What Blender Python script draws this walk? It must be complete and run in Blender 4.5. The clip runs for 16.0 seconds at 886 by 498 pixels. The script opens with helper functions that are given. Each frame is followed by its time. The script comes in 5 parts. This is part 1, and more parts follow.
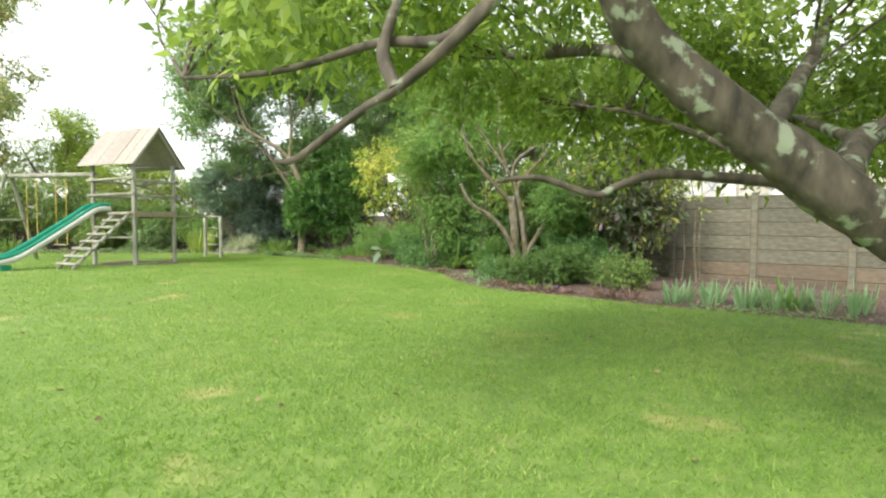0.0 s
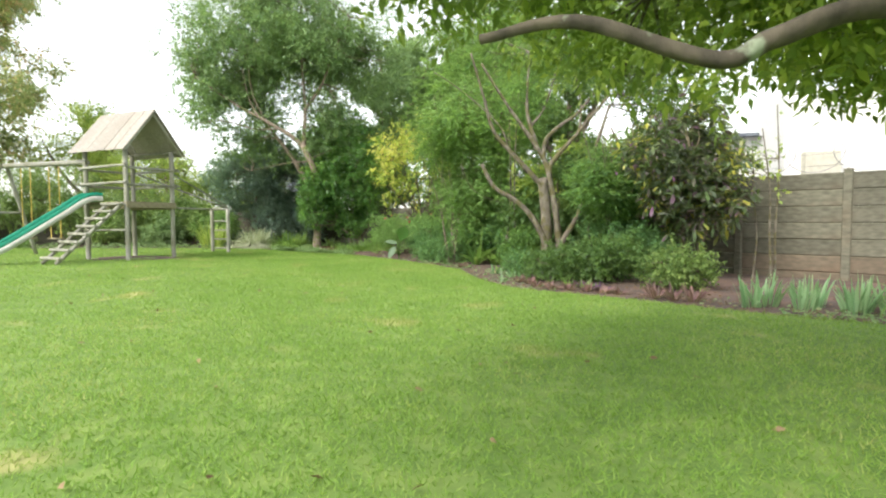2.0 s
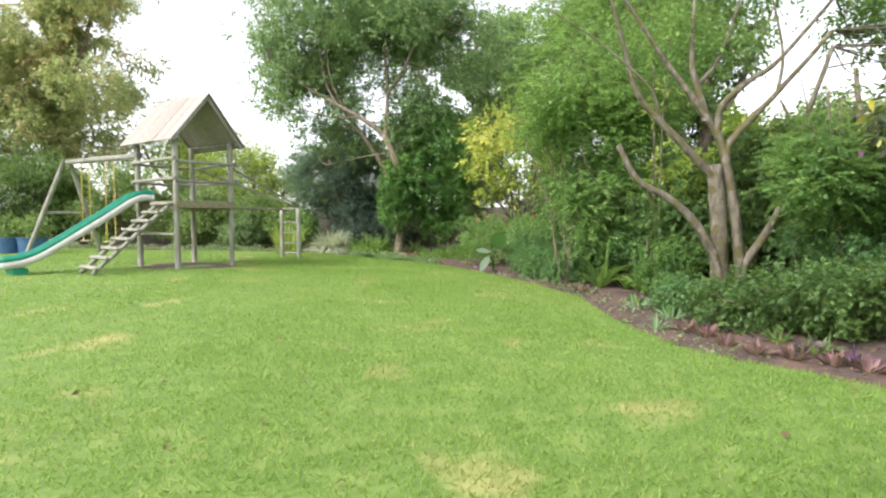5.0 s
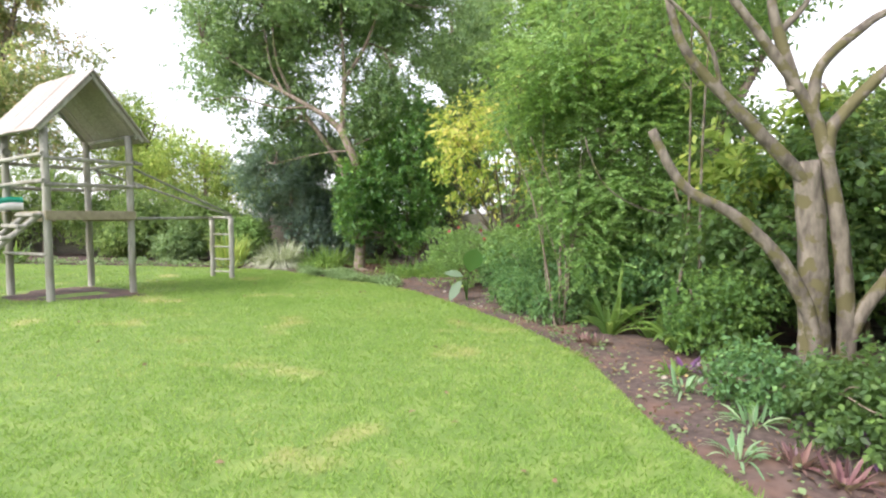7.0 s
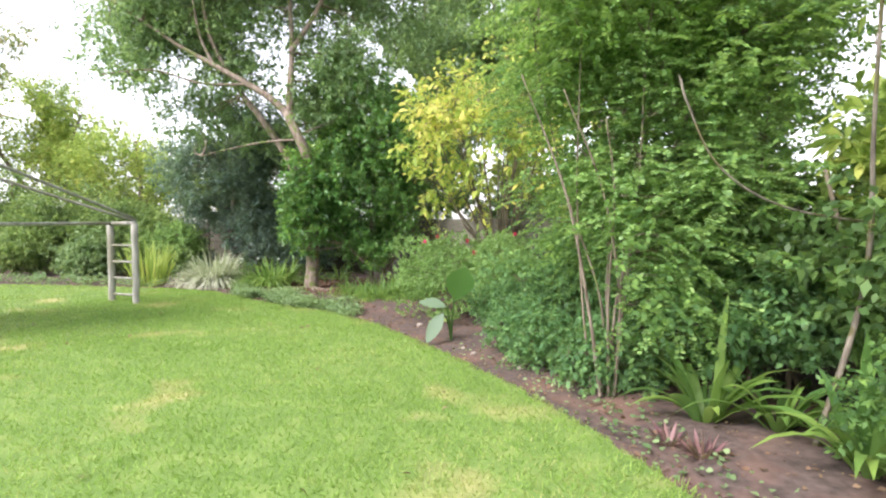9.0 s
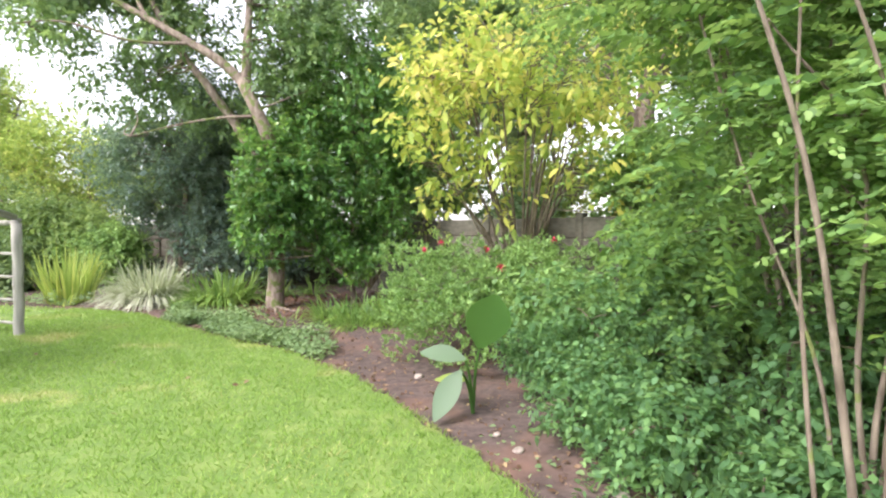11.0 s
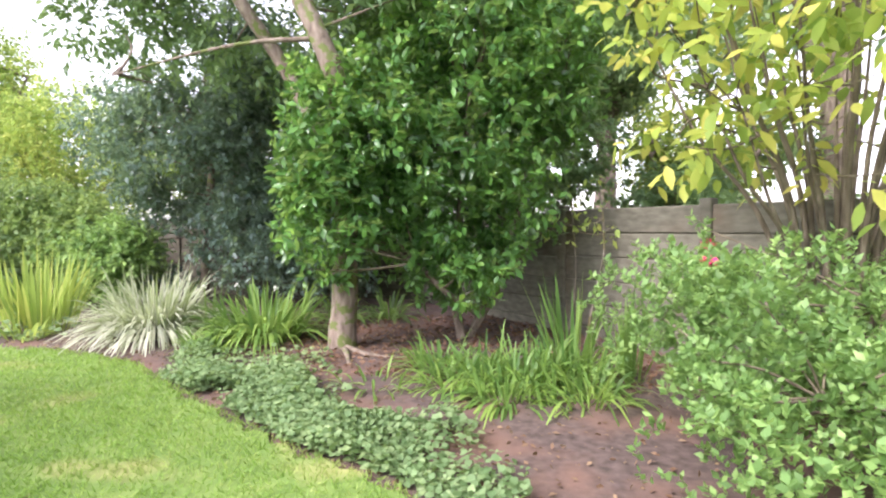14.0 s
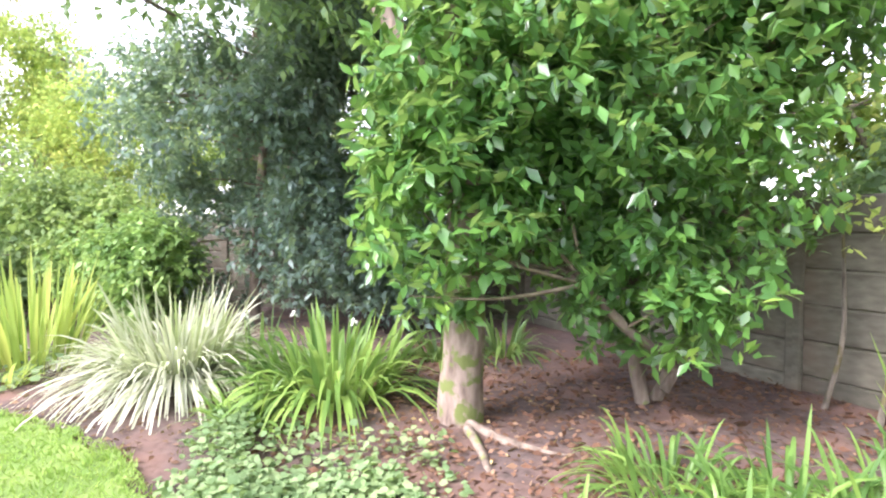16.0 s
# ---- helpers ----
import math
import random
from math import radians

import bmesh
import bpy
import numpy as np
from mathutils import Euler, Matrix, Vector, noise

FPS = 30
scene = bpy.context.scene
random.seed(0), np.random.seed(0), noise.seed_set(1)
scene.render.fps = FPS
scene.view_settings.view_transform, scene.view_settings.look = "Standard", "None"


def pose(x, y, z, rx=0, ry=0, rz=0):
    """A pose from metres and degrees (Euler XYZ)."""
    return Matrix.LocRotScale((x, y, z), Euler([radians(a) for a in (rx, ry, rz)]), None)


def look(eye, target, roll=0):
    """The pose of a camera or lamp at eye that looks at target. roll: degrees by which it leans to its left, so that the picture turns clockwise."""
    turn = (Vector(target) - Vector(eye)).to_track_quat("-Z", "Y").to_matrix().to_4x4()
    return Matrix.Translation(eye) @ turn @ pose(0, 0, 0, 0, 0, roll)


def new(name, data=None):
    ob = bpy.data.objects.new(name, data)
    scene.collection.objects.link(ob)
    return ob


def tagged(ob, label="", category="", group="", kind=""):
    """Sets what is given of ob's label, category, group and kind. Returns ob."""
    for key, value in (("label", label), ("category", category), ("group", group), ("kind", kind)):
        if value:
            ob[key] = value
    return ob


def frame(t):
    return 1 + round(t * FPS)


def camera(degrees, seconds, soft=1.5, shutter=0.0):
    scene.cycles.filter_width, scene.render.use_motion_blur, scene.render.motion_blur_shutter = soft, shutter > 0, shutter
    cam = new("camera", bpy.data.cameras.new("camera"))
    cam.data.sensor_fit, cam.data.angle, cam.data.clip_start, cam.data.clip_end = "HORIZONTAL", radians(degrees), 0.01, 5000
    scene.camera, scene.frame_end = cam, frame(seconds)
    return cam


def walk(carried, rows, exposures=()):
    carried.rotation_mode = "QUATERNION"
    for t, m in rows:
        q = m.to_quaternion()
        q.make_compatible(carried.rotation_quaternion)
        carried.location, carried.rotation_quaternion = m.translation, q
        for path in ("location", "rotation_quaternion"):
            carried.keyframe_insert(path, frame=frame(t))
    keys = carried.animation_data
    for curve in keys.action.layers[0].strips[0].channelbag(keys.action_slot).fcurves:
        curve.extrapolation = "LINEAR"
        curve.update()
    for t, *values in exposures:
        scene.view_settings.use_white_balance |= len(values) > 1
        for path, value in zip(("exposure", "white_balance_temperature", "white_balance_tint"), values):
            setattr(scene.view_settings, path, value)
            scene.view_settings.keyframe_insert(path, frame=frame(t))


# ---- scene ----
cam = camera(78.7, 16.0, soft=2.2)
METRES, EYE, TILT, LEAN, TURN = 20.0, 1.3, -2.8, 0.0, 0.0
ROWS = [
    (0.0, 0.0, 0.0, 0.0, 0.0, 0.0, -0.0),
    (0.5, 0.0062, 0.0267, -0.0016, -0.2, -0.27, 0.17),
    (1.0, 0.0087, 0.0529, -0.0056, 0.45, -0.33, 0.14),
    (1.5, 0.0106, 0.0723, -0.0057, 1.69, -0.25, 0.09),
    (2.0, 0.0156, 0.0916, -0.0067, 3.59, -0.18, 0.07),
    (2.5, 0.0142, 0.1111, -0.0076, 5.78, -0.22, -0.11),
    (3.0, 0.009, 0.1314, -0.006, 8.97, -0.3, -0.4),
    (3.5, 0.0021, 0.1567, -0.0033, 12.19, -0.43, -0.52),
    (4.0, -0.0061, 0.184, -0.0006, 13.61, -0.44, -0.66),
    (6.5, -0.0098, 0.3577, 0.0251, 12.85, -0.77, -0.39),
    (7.0, -0.0176, 0.39, 0.0277, 11.96, -0.53, -0.4),
    (7.5, -0.028, 0.4273, 0.0289, 11.29, -0.28, -0.39),
    (8.0, -0.0375, 0.4619, 0.0321, 10.53, -0.19, -0.31),
    (10.5, -0.068, 0.6324, 0.0365, 7.66, 0.67, -0.39),
    (11.0, -0.0811, 0.6616, 0.0388, 7.71, 0.62, -0.41),
    (11.5, -0.1008, 0.6886, 0.038, 8.54, 0.64, -0.44),
    (12.0, -0.1156, 0.7172, 0.0405, 8.87, 0.52, -0.43),
    (12.5, -0.1324, 0.7448, 0.0421, 9.38, 0.61, -0.44),
    (13.0, -0.1492, 0.7728, 0.0428, 10.1, 0.6, -0.51),
    (13.5, -0.1635, 0.8012, 0.0434, 10.44, 0.62, -0.46),
    (14.0, -0.1803, 0.8294, 0.0432, 10.91, 0.59, -0.47),
    (14.5, -0.1966, 0.8579, 0.0443, 11.49, 0.38, -0.51),
    (15.0, -0.2112, 0.8862, 0.0448, 14.23, 0.31, -0.55),
    (15.5, -0.2268, 0.9109, 0.0465, 15.1, 0.34, -0.62),
    (16.0, -0.246, 0.9361, 0.0484, 16.46, 0.39, -0.63),
]

EXPOSURES = [(0.0, 1.52, 6850, 6), (4.0, 1.52, 6600, 11), (7.0, 1.72, 6400, 19), (11.0, 2.0, 6350, 21), (14.5, 2.3, 6250, 26), (16.0, 2.78, 6150, 27)]
walk(cam, [(t, pose(0, 0, EYE, TILT, LEAN, TURN) @ pose(METRES * x, METRES * y, METRES * z, 90 + pitch, roll, yaw)) for t, x, y, z, yaw, pitch, roll in ROWS], EXPOSURES)

# ---- light ----
SUN_EL, SUN_AZ = 46.0, 222.0
world = bpy.data.worlds.new("sky")
scene.world = world
world.use_nodes = True
wn = world.node_tree
sky = wn.nodes.new("ShaderNodeTexSky")
sky.sky_type, sky.sun_disc = "NISHITA", False
sky.sun_elevation, sky.sun_rotation = radians(SUN_EL), radians(SUN_AZ)
sky.air_density, sky.dust_density, sky.ozone_density = 1.0, 1.5, 1.0
hazy = wn.nodes.new("ShaderNodeHueSaturation")
hazy.inputs["Saturation"].default_value = 0.25
wn.links.new(sky.outputs[0], hazy.inputs["Color"])
wn.links.new(hazy.outputs[0], wn.nodes["Background"].inputs[0])
wn.nodes["Background"].inputs[1].default_value = 0.15
sun = new("sun", bpy.data.lights.new("sun", "SUN"))
sun.data.energy, sun.data.angle, sun.data.color = 1.2, radians(20), (1.0, 0.95, 0.86)
to_sun = Vector((math.sin(radians(SUN_AZ)) * math.cos(radians(SUN_EL)), math.cos(radians(SUN_AZ)) * math.cos(radians(SUN_EL)), math.sin(radians(SUN_EL))))
sun.matrix_world = look(to_sun * 60, (0, 0, 0))


# ---- materials ----
def material(name, rough=0.8, metal=0.0):
    m = bpy.data.materials.new(name)
    m.use_nodes = True
    b = m.node_tree.nodes["Principled BSDF"]
    b.inputs["Roughness"].default_value, b.inputs["Metallic"].default_value = rough, metal
    return m, m.node_tree, b


def noise_node(nt, scale, detail=4.0, stretch=None):
    n = nt.nodes.new("ShaderNodeTexNoise")
    n.inputs["Scale"].default_value, n.inputs["Detail"].default_value = scale, detail
    co = nt.nodes.new("ShaderNodeTexCoord")
    if stretch:
        mp = nt.nodes.new("ShaderNodeMapping")
        mp.inputs["Scale"].default_value = stretch
        nt.links.new(co.outputs["Object"], mp.inputs[0])
        nt.links.new(mp.outputs[0], n.inputs["Vector"])
    else:
        nt.links.new(co.outputs["Object"], n.inputs["Vector"])
    return n.outputs["Fac"]


def ramp(nt, fac, stops):
    r = nt.nodes.new("ShaderNodeValToRGB")
    while len(r.color_ramp.elements) < len(stops):
        r.color_ramp.elements.new(0.5)
    for e, (p, c) in zip(r.color_ramp.elements, stops):
        e.position, e.color = p, (*c, 1)
    nt.links.new(fac, r.inputs[0])
    return r.outputs[0]


def blend(nt, fac, a, b, how="MIX"):
    n = nt.nodes.new("ShaderNodeMix")
    n.data_type, n.blend_type = "RGBA", how
    for socket, v in ((n.inputs[0], fac), (n.inputs[6], a), (n.inputs[7], b)):
        if isinstance(v, (int, float)):
            socket.default_value = v
        elif isinstance(v, tuple):
            socket.default_value = (*v, 1)
        else:
            nt.links.new(v, socket)
    return n.outputs[2]


def relief(nt, b, fac, strength, distance=0.01):
    n = nt.nodes.new("ShaderNodeBump")
    n.inputs["Strength"].default_value, n.inputs["Distance"].default_value = strength, distance
    nt.links.new(fac, n.inputs["Height"])
    nt.links.new(n.outputs[0], b.inputs["Normal"])


def leaf_material(name, stops, rough=0.5, thin=0.35, gloss=0.4, patch=0.6):
    """Leaves whose colours vary leaf by leaf and in broad patches, and that let light through."""
    m, nt, b = material(name, rough)
    g = nt.nodes.new("ShaderNodeNewGeometry")
    n = noise_node(nt, patch, 2.0)
    mx = nt.nodes.new("ShaderNodeMath")
    mx.operation = "MULTIPLY_ADD"
    own = nt.nodes.new("ShaderNodeObjectInfo")
    both = nt.nodes.new("ShaderNodeMath")
    both.operation = "ADD"
    nt.links.new(g.outputs["Random Per Island"], both.inputs[0])
    nt.links.new(own.outputs["Random"], both.inputs[1])
    part_of = nt.nodes.new("ShaderNodeMath")
    part_of.operation = "FRACT"
    nt.links.new(both.outputs[0], part_of.inputs[0])
    nt.links.new(part_of.outputs[0], mx.inputs[0])
    mx.inputs[1].default_value = 0.75
    ad = nt.nodes.new("ShaderNodeMath")
    ad.operation = "MULTIPLY_ADD"
    nt.links.new(n, ad.inputs[0])
    ad.inputs[1].default_value, ad.inputs[2].default_value = 1.0, -0.37
    nt.links.new(ad.outputs[0], mx.inputs[2])
    c = ramp(nt, mx.outputs[0], stops)
    nt.links.new(c, b.inputs["Base Color"])
    b.inputs["Specular IOR Level"].default_value = gloss
    tr = nt.nodes.new("ShaderNodeBsdfTranslucent")
    nt.links.new(blend(nt, 0.5, c, (0.42, 0.58, 0.13), "MIX"), tr.inputs[0])
    mix = nt.nodes.new("ShaderNodeMixShader")
    mix.inputs[0].default_value = thin
    nt.links.new(b.outputs[0], mix.inputs[1])
    nt.links.new(tr.outputs[0], mix.inputs[2])
    nt.links.new(mix.outputs[0], nt.nodes["Material Output"].inputs[0])
    return m


def bark_material(name, dark, light, lichen=None, amount=0.6, scale=14):
    m, nt, b = material(name, 0.9)
    f = noise_node(nt, scale, 8, (1, 1, 0.35))
    c = ramp(nt, f, [(0.3, dark), (0.7, light)])
    if lichen:
        l = ramp(nt, noise_node(nt, 7.5, 8), [(amount - 0.03, (0, 0, 0)), (amount + 0.03, (1, 1, 1))])
        c = blend(nt, l, c, lichen)
    nt.links.new(c, b.inputs["Base Color"])
    relief(nt, b, f, 0.9, 0.02)
    return m


def plain_material(name, a, b_, scale=8, rough=0.8, bump=0.3, stretch=None, stain=None, metal=0.0, vary=0.0):
    m, nt, b = material(name, rough, metal)
    f = noise_node(nt, scale, 8, stretch)
    c = ramp(nt, f, [(0.3, a), (0.72, b_)])
    if stain:
        c = blend(nt, ramp(nt, noise_node(nt, scale * 0.13, 5), [(0.45, (0, 0, 0)), (0.7, (1, 1, 1))]), c, stain)
    if vary:
        o = nt.nodes.new("ShaderNodeObjectInfo")
        v = ramp(nt, o.outputs["Random"], [(0, (1 - vary,) * 3), (1, (1, 1, 1))])
        c = blend(nt, 1.0, c, v, "MULTIPLY")
    nt.links.new(c, b.inputs["Base Color"])
    relief(nt, b, f, bump)
    return m


M = {}
M["lawn_soil"] = plain_material("lawn_soil", (0.09, 0.165, 0.03), (0.155, 0.25, 0.05), 30, 0.95, 0.5, stain=(0.20, 0.28, 0.07))
M["blade"] = leaf_material("grass_blade", [(0.0, (0.15, 0.275, 0.05)), (0.45, (0.22, 0.37, 0.075)), (0.8, (0.31, 0.44, 0.11)), (1.0, (0.48, 0.48, 0.2))], 0.6, 0.45, 0.3, 0.5)
for nm in ("lawn_soil", "blade"):
    nt = M[nm].node_tree
    b = nt.nodes["Principled BSDF"]
    was = b.inputs["Base Color"].links[0].from_socket
    dry = ramp(nt, noise_node(nt, 0.9, 6.0), [(0.60, (0, 0, 0)), (0.72, (0.85, 0.85, 0.85))])
    nt.links.new(blend(nt, dry, was, (0.42, 0.38, 0.16)), b.inputs["Base Color"])
M["soil"] = plain_material("bed_soil", (0.05, 0.035, 0.03), (0.135, 0.098, 0.085), 16, 0.95, 0.9, stain=(0.17, 0.10, 0.075))
M["litter"] = leaf_material("leaf_litter", [(0.0, (0.10, 0.05, 0.03)), (0.5, (0.19, 0.115, 0.075)), (0.85, (0.30, 0.21, 0.13)), (1.0, (0.4, 0.32, 0.14))], 0.8, 0.1, 0.2)
M["mulch"] = leaf_material("leaf_mulch", [(0.0, (0.06, 0.03, 0.02)), (0.6, (0.15, 0.08, 0.05)), (1.0, (0.25, 0.155, 0.10))], 0.85, 0.05, 0.2)
M["wood"] = plain_material("weathered_pole", (0.24, 0.24, 0.20), (0.44, 0.43, 0.37), 12, 0.85, 0.5, (1, 1, 0.15), (0.25, 0.24, 0.17), vary=0.25)
M["roof"] = plain_material("weathered_plank", (0.27, 0.245, 0.215), (0.43, 0.395, 0.355), 10, 0.85, 0.4, (6, 1, 1), (0.33, 0.29, 0.25), vary=0.18)
M["deck"] = plain_material("deck_board", (0.22, 0.19, 0.12), (0.34, 0.30, 0.2), 10, 0.85, 0.4, (1, 6, 1), vary=0.2)
M["green"] = plain_material("green_plastic", (0.0, 0.22, 0.13), (0.01, 0.30, 0.19), 4, 0.4, 0.05)
M["cream"] = plain_material("faded_plastic", (0.48, 0.49, 0.45), (0.62, 0.63, 0.58), 5, 0.5, 0.05)
M["blue"] = plain_material("blue_plastic", (0.03, 0.09, 0.19), (0.05, 0.13, 0.26), 5, 0.5, 0.05)
M["yellow_rope"] = plain_material("yellow_rope", (0.45, 0.33, 0.06), (0.55, 0.43, 0.1), 40, 0.8, 0.2)
M["rope"] = plain_material("grey_rope", (0.2, 0.2, 0.17), (0.3, 0.3, 0.26), 40, 0.8, 0.2)
M["concrete"] = plain_material("precast_concrete", (0.10, 0.097, 0.07), (0.20, 0.19, 0.145), 7, 0.92, 0.6, (1, 1, 2.5), (0.17, 0.12, 0.08), vary=0.3)
M["splashed_concrete"] = plain_material("splashed_concrete", (0.11, 0.092, 0.066), (0.2, 0.155, 0.112), 7, 0.92, 0.6, (1, 1, 2.5), (0.19, 0.105, 0.065), vary=0.3)
M["plaster"] = plain_material("white_plaster", (0.74, 0.74, 0.73), (0.82, 0.82, 0.81), 6, 0.85, 0.1)
M["beige"] = plain_material("beige_plaster", (0.45, 0.43, 0.36), (0.55, 0.53, 0.46), 6, 0.85, 0.1)
M["tile"] = plain_material("grey_roof", (0.16, 0.18, 0.21), (0.24, 0.26, 0.29), 6, 0.7, 0.2)
M["wire"] = plain_material("galvanised_wire", (0.2, 0.2, 0.21), (0.3, 0.3, 0.32), 20, 0.4, 0.0, metal=0.9)
M["dark_glass"] = plain_material("window_glass", (0.02, 0.025, 0.03), (0.03, 0.035, 0.04), 3, 0.08, 0.0)
M["stone"] = plain_material("pale_stone", (0.26, 0.22, 0.18), (0.38, 0.33, 0.28), 20, 0.9, 0.4)
M["red"] = leaf_material("red_petal", [(0, (0.55, 0.01, 0.07)), (1, (0.78, 0.03, 0.2))], 0.5, 0.2)
M["white_petal"] = leaf_material("white_petal", [(0, (0.7, 0.72, 0.65)), (1, (0.85, 0.85, 0.8))], 0.5, 0.2)
M["lichen_bark"] = bark_material("lichen_bark", (0.035, 0.03, 0.022), (0.125, 0.105, 0.078), (0.24, 0.28, 0.20), 0.6)
M["brown_bark"] = bark_material("brown_bark", (0.10, 0.075, 0.055), (0.27, 0.22, 0.17), (0.16, 0.19, 0.06), 0.62)
M["ringed_bark"] = bark_material("ringed_bark", (0.11, 0.08, 0.06), (0.31, 0.25, 0.20), (0.12, 0.15, 0.04), 0.55, 16)
M["pale_bark"] = bark_material("pale_bark", (0.055, 0.046, 0.034), (0.235, 0.205, 0.16), (0.105, 0.095, 0.04), 0.53)
M["twig"] = bark_material("twig_bark", (0.10, 0.08, 0.05), (0.24, 0.2, 0.14))
LEAF = {
    "canopy": ([(0.0, (0.04, 0.085, 0.018)), (0.5, (0.12, 0.205, 0.03)), (1.0, (0.28, 0.38, 0.055))], 0.45, 0.45, 0.4),
    "feather": ([(0.0, (0.03, 0.08, 0.028)), (0.5, (0.08, 0.18, 0.045)), (1.0, (0.20, 0.36, 0.065))], 0.6, 0.42, 0.25),
    "tall": ([(0.0, (0.05, 0.11, 0.045)), (0.5, (0.125, 0.225, 0.085)), (1.0, (0.19, 0.30, 0.10))], 0.5, 0.35, 0.4),
    "glossy": ([(0.0, (0.022, 0.075, 0.02)), (0.5, (0.05, 0.15, 0.03)), (0.85, (0.10, 0.25, 0.04)), (1.0, (0.24, 0.40, 0.06))], 0.3, 0.3, 0.65),
    "blue_dark": ([(0.0, (0.03, 0.062, 0.045)), (0.6, (0.085, 0.15, 0.105)), (1.0, (0.15, 0.25, 0.16))], 0.4, 0.3, 0.5),
    "azalea": ([(0.0, (0.05, 0.12, 0.03)), (0.5, (0.12, 0.24, 0.06)), (1.0, (0.24, 0.40, 0.1))], 0.5, 0.3, 0.4),
    "yellow": ([(0.0, (0.14, 0.25, 0.04)), (0.4, (0.28, 0.38, 0.06)), (0.8, (0.46, 0.47, 0.09)), (1.0, (0.55, 0.42, 0.14))], 0.5, 0.4, 0.3),
    "croton": ([(0.0, (0.02, 0.028, 0.018)), (0.3, (0.04, 0.065, 0.028)), (0.5, (0.06, 0.11, 0.03)), (0.6, (0.11, 0.05, 0.09)), (0.72, (0.06, 0.10, 0.03)), (0.88, (0.36, 0.38, 0.05))], 0.35, 0.2, 0.5),
    "lime": ([(0.0, (0.12, 0.21, 0.04)), (0.5, (0.22, 0.33, 0.06)), (1.0, (0.38, 0.43, 0.09))], 0.5, 0.35, 0.3),
    "hedge": ([(0.0, (0.04, 0.085, 0.025)), (0.5, (0.10, 0.18, 0.045)), (1.0, (0.23, 0.33, 0.08))], 0.55, 0.3, 0.3),
    "autumn": ([(0.0, (0.13, 0.19, 0.07)), (0.55, (0.24, 0.31, 0.11)), (0.8, (0.40, 0.34, 0.15)), (1.0, (0.5, 0.32, 0.17))], 0.55, 0.4, 0.3),
    "fresh": ([(0.0, (0.025, 0.075, 0.025)), (0.5, (0.075, 0.18, 0.06)), (1.0, (0.16, 0.32, 0.085))], 0.55, 0.35, 0.3),
    "mid": ([(0.0, (0.025, 0.06, 0.018)), (0.5, (0.058, 0.125, 0.032)), (1.0, (0.12, 0.225, 0.045))], 0.5, 0.3, 0.4),
    "iris": ([(0.0, (0.08, 0.19, 0.07)), (0.5, (0.15, 0.29, 0.12)), (1.0, (0.25, 0.38, 0.17))], 0.5, 0.25, 0.35),
    "strap": ([(0.0, (0.03, 0.09, 0.018)), (0.5, (0.09, 0.19, 0.035)), (1.0, (0.19, 0.32, 0.055))], 0.4, 0.3, 0.45),
    "flax": ([(0.0, (0.13, 0.18, 0.06)), (0.5, (0.30, 0.36, 0.21)), (1.0, (0.48, 0.53, 0.34))], 0.5, 0.25, 0.35),
    "bromeliad": ([(0.0, (0.05, 0.03, 0.03)), (0.5, (0.14, 0.075, 0.07)), (1.0, (0.24, 0.17, 0.11))], 0.45, 0.2, 0.4),
    "purple": ([(0.0, (0.06, 0.03, 0.07)), (0.6, (0.13, 0.06, 0.13)), (1.0, (0.16, 0.13, 0.12))], 0.5, 0.2, 0.35),
    "cover": ([(0.0, (0.06, 0.125, 0.04)), (0.5, (0.12, 0.21, 0.075)), (1.0, (0.20, 0.30, 0.11))], 0.6, 0.25, 0.3),
    "paddle": ([(0.0, (0.03, 0.095, 0.015)), (0.5, (0.045, 0.125, 0.02)), (1.0, (0.065, 0.155, 0.03))], 0.55, 0.3, 0.25),
    "pale_paddle": ([(0.0, (0.07, 0.13, 0.06)), (1.0, (0.11, 0.18, 0.09))], 0.5, 0.2, 0.3),
}
for key, (stops, rough, thin, gloss) in LEAF.items():
    M[key] = leaf_material(key + "_leaf", [(p, (min(0.75, c[0] * 1.6), min(0.75, c[1] * 1.42), min(0.75, c[2] * 1.8))) for p, c in stops], rough, min(0.5, thin + 0.1), gloss)

# ---- mesh tools ----
R = np.random.default_rng(7)


def unit(a):
    return a / np.maximum(np.linalg.norm(a, axis=-1, keepdims=True), 1e-9)


def quads_mesh(name, verts, quads, mat):
    me = bpy.data.meshes.new(name)
    me.vertices.add(len(verts))
    me.vertices.foreach_set("co", np.asarray(verts, np.float32).ravel())
    quads = np.asarray(quads, np.int32)
    k = quads.shape[1]
    me.loops.add(quads.size)
    me.loops.foreach_set("vertex_index", quads.ravel())
    me.polygons.add(len(quads))
    me.polygons.foreach_set("loop_start", np.arange(0, quads.size, k, dtype=np.int32))
    me.materials.append(mat)
    me.update(calc_edges=True)
    return me


def child(name, me, parent, label=""):
    ob = new(name, me)
    ob.parent = parent
    return tagged(ob, label)


def part(name, bm, mat, parent, label=""):
    me = bpy.data.meshes.new(name)
    bm.to_mesh(me)
    bm.free()
    me.materials.append(mat)
    return child(name, me, parent, label)


def thing(name, at, label, category, group="", turn=0.0):
    ob = new(name)
    ob.matrix_basis = pose(*at, 0, 0, turn)
    return tagged(ob, label, category, group)


